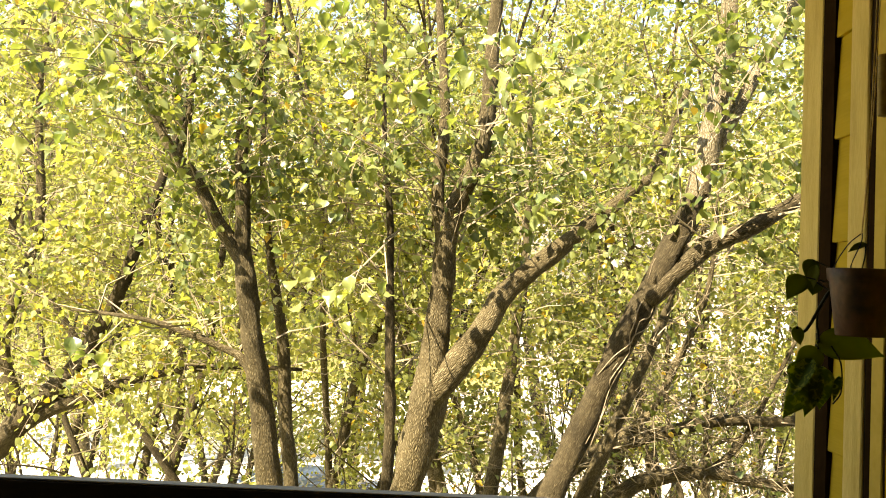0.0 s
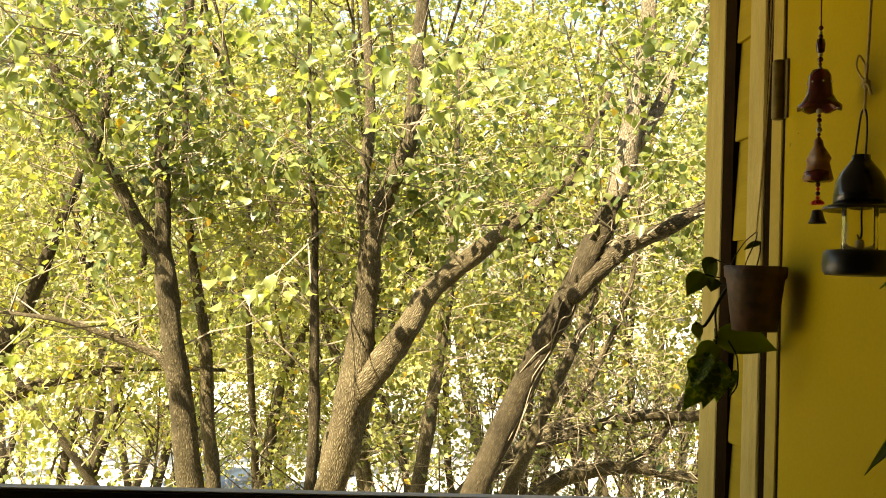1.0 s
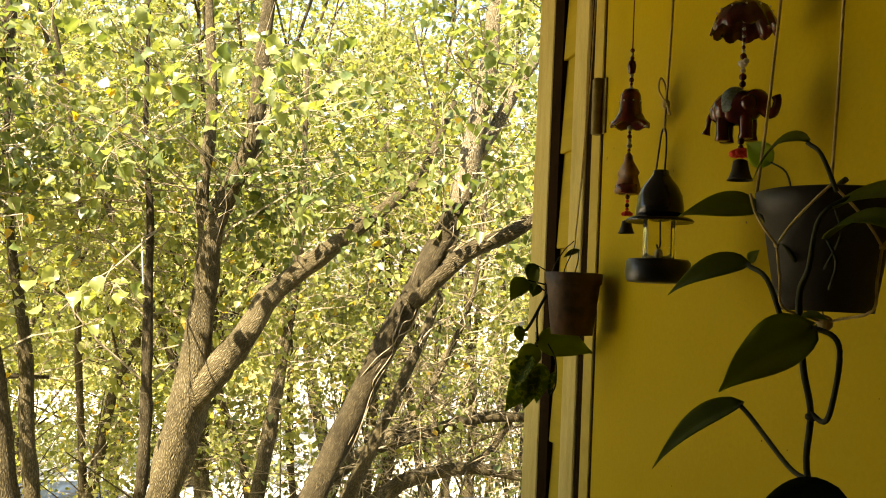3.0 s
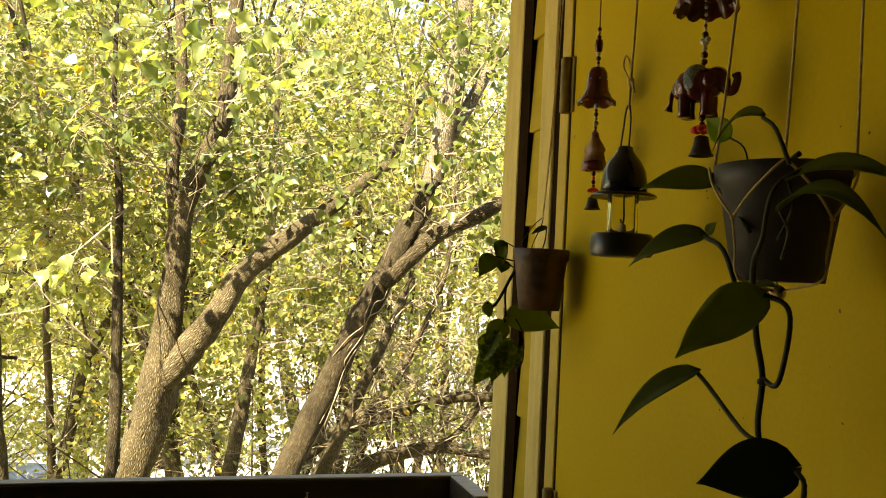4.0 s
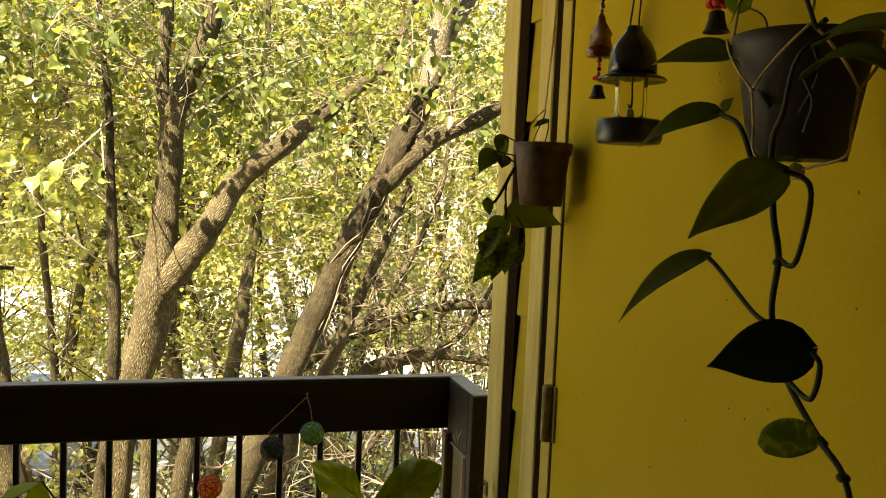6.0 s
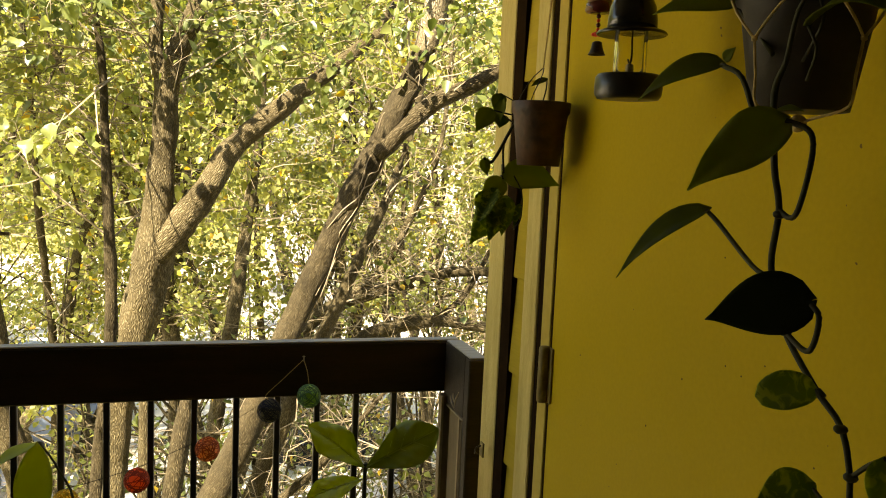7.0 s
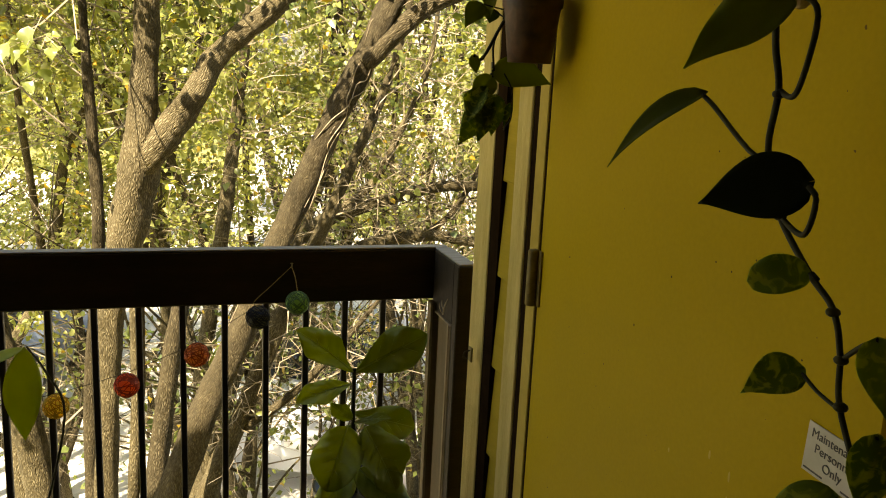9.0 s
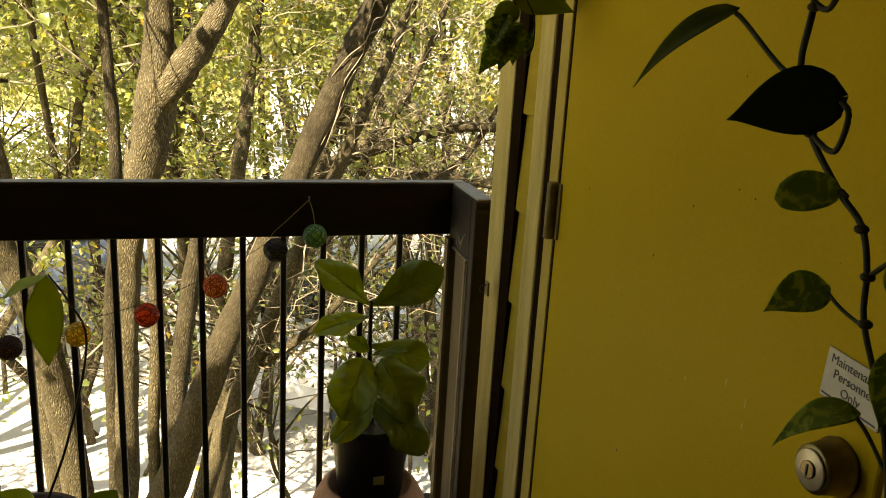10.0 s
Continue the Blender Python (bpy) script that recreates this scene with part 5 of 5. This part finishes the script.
for a, b, n, wide in (((-2.3, 2.9, 2.75), (-2.60, 1.8, 2.36), 26, 0.12), ((-2.2, 2.9, 2.7), (-2.36, 1.8, 2.27), 18, 0.09), ((-2.4, 2.9, 2.3), (-2.60, 1.8, 2.05), 20, 0.09),
                      ((-2.0, 2.9, 2.85), (-2.22, 2.0, 2.54), 20, 0.10), ((-1.9, 2.9, 2.85), (-1.80, 2.1, 2.59), 16, 0.10), ((-1.4, 2.9, 2.85), (-1.32, 1.9, 2.57), 20, 0.11),
                      ((-0.9, 2.8, 2.5), (-1.04, 1.9, 2.27), 24, 0.085), ((-0.65, 2.85, 2.6), (-0.62, 1.7, 2.36), 24, 0.10), ((-0.5, 2.85, 2.6), (-0.36, 1.7, 2.35), 18, 0.08), ((-0.6, 2.85, 2.4), (-0.50, 1.7, 2.19), 10, 0.06),
                      ((0.4, 2.6, 2.7), (0.28, 1.75, 2.55), 16, 0.07), ((-1.1, 2.9, 2.2), (-1.29, 2.1, 2.00), 16, 0.09), ((-1.1, 2.9, 1.75), (-1.40, 1.95, 1.33), 14, 0.07), ((-1.1, 2.9, 1.75), (-1.20, 1.9, 1.42), 10, 0.06),
                      ((-2.2, 2.9, 1.2), (-2.51, 1.9, 1.09), 16, 0.075), ((-1.85, 2.9, 1.85), (-1.58, 2.2, 1.66), 5, 0.04), ((-0.8, 2.8, 2.4), (-0.74, 1.9, 2.13), 12, 0.08), ((-0.3, 2.8, 2.0), (-0.41, 2.1, 1.84), 9, 0.07)):
    a, b = Vector(a), Vector(b)
    pts = wander(a, b, 5, 0.05, g)
    sprays.append((pts, 0.006))
    c = np.array(b)[None] + (np.array(a) - np.array(b))[None] * np.abs(g.normal(size=n) * 0.14)[:, None] + g.normal(size=(n, 3)) * np.array([wide, wide, wide * 0.8])
    for q in c:
        sprays.append(([b.lerp(a, 0.15), Vector(q).lerp(b, 0.4) + Vector((0, 0, 0.01)), Vector(q)], 0.0016))
        lf = new("leaf", SPRAY_LEAVES[int(g.integers(0, 4))])
        lf.parent = near
        sc = g.uniform(0.7, 1.15)
        lf.matrix_basis = Matrix.LocRotScale(q, Euler((g.normal() * 0.6, g.normal() * 0.5 + 0.65, g.uniform(0, 6.28))), (sc, sc, sc))
twig_mesh("twig_mass", sprays, TWIG, near)

# the tree behind with long low limbs
low = thing("low_limbed_tree", "tree with long low bowed grey limbs and yellowing leaves", "tree", "trees by the balcony")
t1 = limb(low, [(-0.75, 4.4, GZ - 0.1, 0.14), (-0.55, 4.3, -1.4, 0.11), (-0.30, 4.3, -0.35, 0.085), (-0.121, 4.3, 0.04, 0.066), (0.262, 4.3, 0.344, 0.052), (0.729, 4.3, 0.50, 0.046), (1.118, 4.3, 0.595, 0.040), (1.627, 4.3, 0.616, 0.034), (2.6, 4.4, 0.75, 0.02)], BARK, "trunk", 14, 0.2, 16)
t2 = limb(low, [(-0.30, 4.25, -0.55, 0.070), (0.10, 4.25, -0.22, 0.064), (0.389, 4.25, 0.057, 0.058), (0.62, 4.25, 0.183, 0.052), (1.01, 4.25, 0.239, 0.045), (1.324, 4.25, 0.194, 0.040), (1.638, 4.25, 0.149, 0.034), (2.5, 4.3, 0.05, 0.02)], BARK, "limb", 12, 0.2, 17)
t3 = limb(low, [(0.30, 4.3, 0.36, 0.034), (0.62, 4.35, 0.62, 0.030), (0.80, 4.4, 0.95, 0.026), (1.05, 4.5, 1.5, 0.02), (1.15, 4.6, 2.4, 0.012)], BARK, "limb", 10, 0.2, 18)
t4 = limb(low, [(1.0, 4.25, 0.24, 0.026), (1.25, 4.3, 0.45, 0.022), (1.5, 4.4, 0.85, 0.016), (1.9, 4.6, 1.5, 0.01)], BARK_DARK, "limb", 10, 0.2, 19)
t5 = limb(low, [(-0.60, 4.3, -0.8, 0.055), (-0.43, 4.5, 0.3, 0.052), (-0.33, 4.7, 1.0, 0.042), (-0.24, 4.9, 1.8, 0.032), (-0.25, 5.0, 3.2, 0.015)], BARK, "limb", 10, 0.2, 20)
t6 = limb(low, [(-1.05, 3.5, GZ - 0.1, 0.085), (-0.70, 3.45, -1.6, 0.068), (-0.38, 3.45, -0.75, 0.058), (-0.05, 3.5, 0.05, 0.048), (0.28, 3.6, 0.75, 0.036), (0.62, 3.8, 1.5, 0.026), (0.9, 4.0, 2.6, 0.012)], BARK, "trunk", 12, 0.2, 25)
t7 = limb(low, [(-0.42, 3.45, -0.85, 0.030), (-0.10, 3.4, -0.62, 0.026), (0.22, 3.4, -0.30, 0.020), (0.6, 3.5, 0.1, 0.012)], BARK_DARK, "limb", 8, 0.2, 26)
dress(low, [t6[6:], t7, t1[6:], t2], 300, 12, 0.048, LEAF_NEAR, 27, 0.12, 0.85, 0.05, lo=0.0, name="lower_crown", keep=lambda b: b.y > 3.3)
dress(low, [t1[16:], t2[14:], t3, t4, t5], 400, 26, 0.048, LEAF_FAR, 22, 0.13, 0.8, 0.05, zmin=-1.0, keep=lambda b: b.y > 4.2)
# dry twigs tangled along the low limbs
g = np.random.default_rng(61)
tangle = []
for k in range(300):
    l_ = (t1[12:], t2[10:], t3, t6[8:], t7)[int(g.integers(0, 5))]
    a = l_[int(g.integers(0, len(l_)))]
    d = Vector((g.normal() * 0.9 + 0.2, g.normal() * 0.6, g.normal() * 0.55 + 0.25)).normalized() * g.uniform(0.25, 0.95)
    pts = wander(a, a + d, 6, 0.045, g)
    tangle.append((pts, g.uniform(0.0025, 0.0065)))
    tangle.append((wander(pts[3], pts[3] + Vector(g.normal(size=3)).normalized() * 0.25, 4, 0.02, g), 0.002))
twig_mesh("dry_twig_mass", tangle, TWIG, low)

# the tree with a dark bowed limb
side = thing("bowed_tree", "dark-limbed tree bowing over sunlit ground", "tree", "trees by the balcony")
s1 = limb(side, [(-4.7, 4.2, GZ - 0.1, 0.16), (-4.45, 4.1, -1.0, 0.13), (-4.05, 4.0, 0.0, 0.105), (-3.725, 3.9, 0.32, 0.090), (-3.516, 3.9, 0.56, 0.075), (-3.268, 3.9, 0.80, 0.06), (-3.032, 3.9, 1.246, 0.048), (-2.902, 3.9, 1.624, 0.038), (-2.7, 4.0, 2.4, 0.025), (-2.5, 4.2, 3.6, 0.012)], BARK_DARK, "trunk", 14, 0.2, 31)
s2 = limb(side, [(-3.75, 3.9, 0.30, 0.060), (-3.45, 3.9, 0.52, 0.05), (-3.10, 3.9, 0.66, 0.042), (-2.75, 3.9, 0.80, 0.034), (-2.3, 4.0, 0.86, 0.022), (-1.8, 4.1, 0.85, 0.012)], BARK_DARK, "limb", 12, 0.2, 32)
s3 = limb(side, [(-3.6, 3.9, 0.48, 0.055), (-3.75, 3.9, 1.0, 0.045), (-3.6, 4.0, 1.7, 0.035), (-3.7, 4.1, 2.8, 0.02), (-3.6, 4.3, 3.8, 0.01)], BARK, "limb", 10, 0.2, 33)
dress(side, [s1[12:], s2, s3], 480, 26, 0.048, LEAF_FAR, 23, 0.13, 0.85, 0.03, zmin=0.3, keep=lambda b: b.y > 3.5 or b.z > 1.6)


def wood_tree(x, y, h, seed, stems=3, clumps=150, per=34, size=0.08, mat=None, spread=0.24, gold=0.04, rad=0.09, thin=0.75, plain=True):
    g = np.random.default_rng(seed)
    tree = thing("woodland_tree", "slender woodland tree with sunlit yellow-green leaves", "tree", "trees beyond the balcony")
    limbs = []
    for k in range(stems):
        lean = Vector((g.normal() * 0.16, g.normal() * 0.12, 1))
        p, r, pts = Vector((x + g.normal() * 0.15, y + g.normal() * 0.15, GZ - 0.1)), rad * g.uniform(0.6, 1.1), []
        m = 7
        for i in range(m):
            pts.append((p.x, p.y, p.z, r * (1 - 0.85 * i / (m - 1))))
            p = p + (lean + Vector((g.normal() * 0.13, g.normal() * 0.10, 0))) * (h / (m - 1))
        path = limb(tree, pts, BARK if g.random() < 0.6 else BARK_DARK, "trunk", 8, 0.15, seed + k)
        limbs.append(path[5:])
        for j in range(5):
            i = int(g.integers(6, len(path) - 3))
            a = path[i]
            d = Vector((g.normal(), g.normal() * 0.8, abs(g.normal()) * 0.7 + 0.4)).normalized() * g.uniform(0.9, 2.2)
            rr = max(0.012, rad * 0.32 * (1 - i / len(path)))
            limbs.append(limb(tree, [(*a, rr), (*(a + d * 0.4 + Vector((0, 0, 0.08))), rr * 0.7), (*(a + d), rr * 0.3)], BARK, "limb", 6, 0.1, seed + j))
    dress(tree, limbs, clumps, per, size, mat or LEAF_FAR, seed + 500, spread, 1.0, gold, lo=0.0, zmin=-2.4, thin=thin, plain=plain)


for k, (x, y, h, st) in enumerate(((-3.4, 6.2, 7.5, 3), (-1.9, 6.6, 8.0, 3), (-0.4, 6.4, 8.0, 3), (1.7, 6.0, 7.0, 3), (3.4, 6.8, 7.5, 2), (-5.4, 7.4, 8.0, 3), (0.7, 7.6, 8.5, 3))):
    wood_tree(x, y, h, 100 + k, st + 2, 560, 48, 0.056, gold=0.012, spread=0.16, rad=0.065, plain=False)
for k, (x, y, h) in enumerate(((-6.8, 10.0, 9), (-4.3, 10.4, 9), (-2.2, 10.8, 9), (1.9, 10.6, 9), (3.2, 10.0, 9), (5.4, 10.6, 9))):
    wood_tree(x, y, h, 200 + k, 4, 560, 54, 0.07, None, 0.22, 0.012, 0.08)
for k, (x, y, h) in enumerate(((-12, 18, 11), (-8.4, 17, 11), (-5.0, 18.5, 11), (-1.6, 17.5, 11), (2.0, 20.5, 11), (6.0, 17.5, 11), (9.5, 18.5, 11))):
    wood_tree(x, y, h, 300 + k, 3, 470, 56, 0.105, None, 0.36, 0.02, 0.13)
for k, (x, y, h) in enumerate(((-0.2, 4.9, 2.6), (1.3, 5.1, 2.8), (-3.6, 5.0, 2.4), (0.5, 6.2, 2.2), (-1.2, 6.0, 2.0), (2.4, 6.4, 2.6))):
    wood_tree(x, y, h, 400 + k, 4, 170, 13, 0.060, LEAF_NEAR, 0.2, 0.05, 0.03, thin=0.0)

for k, (x, y, h) in enumerate(((-4.6, 7.2, 3.5), (-2.9, 8.0, 3.6), (-1.1, 8.4, 3.5), (0.6, 8.0, 3.6), (2.2, 7.4, 3.4), (-6.2, 8.5, 3.6))):
    wood_tree(x, y, h, 450 + k, 4, 210, 28, 0.058, LEAF_FAR, 0.17, 0.08, 0.035, thin=0.85)

# low shrubs at the lot's edge
shr = thing("shrub_row", "loose green shrubs along the edge of the parking apron", "shrubs", kind="stuff")
g = np.random.default_rng(77)
pts = []
for k in range(26):
    c = np.array([g.uniform(-9, 8), g.uniform(20.2, 22.5), GZ + 0.5])
    pts.append(c + g.normal(size=(160, 3)) * np.array([0.55, 0.4, 0.35]))
leaf_cloud("shrub_foliage", np.concatenate(pts), 0.14, LEAF_FAR, shr, g)
# far woods
far = thing("far_woods", "dense sunlit woods in the distance", "woods", kind="stuff")
n = 30000
c = np.stack([g.uniform(-70, 75, n), g.uniform(44, 56, n), np.zeros(n)], 1)
top = 10.5 + 3.5 * np.sin(c[:, 0] * 0.22) + 2.0 * np.sin(c[:, 0] * 0.6 + 1)
c[:, 2] = GZ + g.uniform(0, 1, n) ** 0.8 * (top + 1.0)
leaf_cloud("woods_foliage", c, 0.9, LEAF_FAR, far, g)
trk = []
for k in range(70):
    x, y = g.uniform(-68, 72), g.uniform(44, 54)
    trk.append(([Vector((x, y, GZ - 0.2)), Vector((x + g.normal() * 0.3, y, GZ + 3)), Vector((x + g.normal() * 0.8, y, GZ + 8))], 0.28))
twig_mesh("trunk_mass", trk, BARK, far)


# ---- parked cars ----
WHITE_CAR = material("pale_car_paint", (0.62, 0.66, 0.72), (0.70, 0.74, 0.80), 0.25, 2)
CAR_GLASS = material("dark_car_glass", (0.02, 0.025, 0.03), (0.04, 0.045, 0.05), 0.08, 3)
TYRE = material("tyre_rubber", (0.015, 0.015, 0.015), (0.03, 0.03, 0.03), 0.8, 20)
RIM = material("alloy_rim", (0.4, 0.4, 0.42), (0.55, 0.55, 0.57), 0.35, 10, metal=0.8)
RED_LENS = material("red_lamp_lens", (0.35, 0.01, 0.01), (0.5, 0.02, 0.02), 0.2, 10)
LAMP_LENS = material("clear_lamp_lens", (0.6, 0.6, 0.62), (0.8, 0.8, 0.8), 0.1, 10)


def car(m, paint, label):
    c = thing("parked_car", label, "car", "cars in the lot")
    L, W = 4.5, 0.88
    side_ = [(-2.25, 0.35), (-2.22, 0.78), (-1.95, 0.92), (-1.30, 0.98), (-0.62, 1.40), (0.75, 1.44), (1.55, 1.02), (2.15, 0.95), (2.25, 0.6), (2.20, 0.30)]

    def shell(prof, halfs):
        bm = bmesh.new()
        rows = []
        for h_, ins in halfs:
            rows.append([bm.verts.new((x, h_, z - (0 if z < 1.0 else ins * 0.10))) for x, z in prof])
        for a, b in zip(rows, rows[1:]):
            for k in range(len(prof)):
                bm.faces.new((a[k], a[(k + 1) % len(prof)], b[(k + 1) % len(prof)], b[k]))
        bm.faces.new(rows[0][::-1])
        bm.faces.new(rows[-1])
        bmesh.ops.bevel(bm, geom=bm.edges[:], offset=0.04, segments=2, affect="EDGES")
        return bm
    low_ = [(x, min(z, 0.99)) for x, z in side_ if z < 1.1]
    part("body", shell(low_, ((-W, 0), (W, 0))), paint, c, "", True)
    part("cabin", shell([(-1.32, 0.96), (-0.62, 1.38), (0.75, 1.42), (1.55, 0.98)], ((-W + 0.14, 0), (W - 0.14, 0))), CAR_GLASS, c, "dark glazed cabin", True)
    part("roof", shell([(-0.66, 1.375), (-0.55, 1.42), (0.68, 1.455), (0.80, 1.41)], ((-W + 0.17, 0), (W - 0.17, 0))), paint, c, "", True)
    for sx_ in (-1.42, 1.38):
        for sy_ in (-W + 0.02, W - 0.02):
            wheel = part("wheel", aim(lathe([(0.20, -0.10), (0.30, -0.10), (0.32, -0.06), (0.32, 0.06), (0.30, 0.10), (0.20, 0.10)], n=28), (sx_, sy_, 0.32), (0, 1, 0)), TYRE, c, "", True)
            part("rim", aim(lathe([(0.05, -0.112), (0.18, -0.107), (0.195, -0.08), (0.195, 0.08), (0.18, 0.107), (0.05, 0.112)], n=20), (sx_, sy_, 0.32), (0, 1, 0)), RIM, wheel)
    for sy_ in (-0.62, 0.62):
        part("tail_lamp", box((2.20, sy_ - 0.18, 0.70), (2.262, sy_ + 0.18, 0.86), 0.01), RED_LENS, c)
        part("headlight", box((-2.265, sy_ - 0.18, 0.62), (-2.20, sy_ + 0.18, 0.76), 0.01), LAMP_LENS, c)
        part("mirror", box((-0.72, sy_ * 1.52 - 0.06, 0.98), (-0.58, sy_ * 1.52 + 0.06, 1.09), 0.02), paint, c)
    c.matrix_basis = m
    return c


car(pose(0.9, 8.6, GZ + 0.014, 0, 0, 62), WHITE_CAR, "pale silver-white sedan parked on the concrete apron")
car(pose(-3.1, 11.2, GZ + 0.014, 0, 0, 75), material("blue_car_paint", (0.20, 0.26, 0.40), (0.26, 0.32, 0.46), 0.25, 2), "blue-grey sedan parked on the concrete apron")

# ---- pale house beyond ----
SIDE_PALE = material("pale_house_siding", (0.60, 0.60, 0.62), (0.72, 0.72, 0.74), 0.7, 3, 0.1, stretch=(0.2, 0.2, 6))
SHINGLE = material("grey_shingles", (0.12, 0.12, 0.125), (0.22, 0.22, 0.225), 0.9, 6, 0.3)
house = thing("pale_house", "pale sided two-storey house glimpsed through the trees", "house", at=(0, 0, 0))
part("wall", box((1.5, 25.0, GZ), (11, 26.6, GZ + 5.2), 0.02), SIDE_PALE, house)
bm = bmesh.new()
vs = [bm.verts.new(p) for p in ((1.1, 24.5, GZ + 5.2), (11.4, 24.5, GZ + 5.2), (11.4, 27.1, GZ + 5.2), (1.1, 27.1, GZ + 5.2), (1.1, 25.8, GZ + 6.5), (11.4, 25.8, GZ + 6.5))]
for f in ((0, 1, 5, 4), (2, 3, 4, 5), (0, 4, 3), (1, 2, 5), (3, 2, 1, 0)):
    bm.faces.new([vs[k] for k in f])
part("roof", bm, SHINGLE, house, "grey shingled roof")
for x in (2.8, 5.4, 8.0):
    for z in (0.9, 3.4):
        w = part("window", box((x, 24.94, GZ + z), (x + 1.0, 25.0, GZ + z + 1.3), 0.01), TRIM, house, "white framed window")
        part("pane", box((x + 0.08, 24.925, GZ + z + 0.08), (x + 0.92, 24.938, GZ + z + 1.22), 0), CAR_GLASS, w)
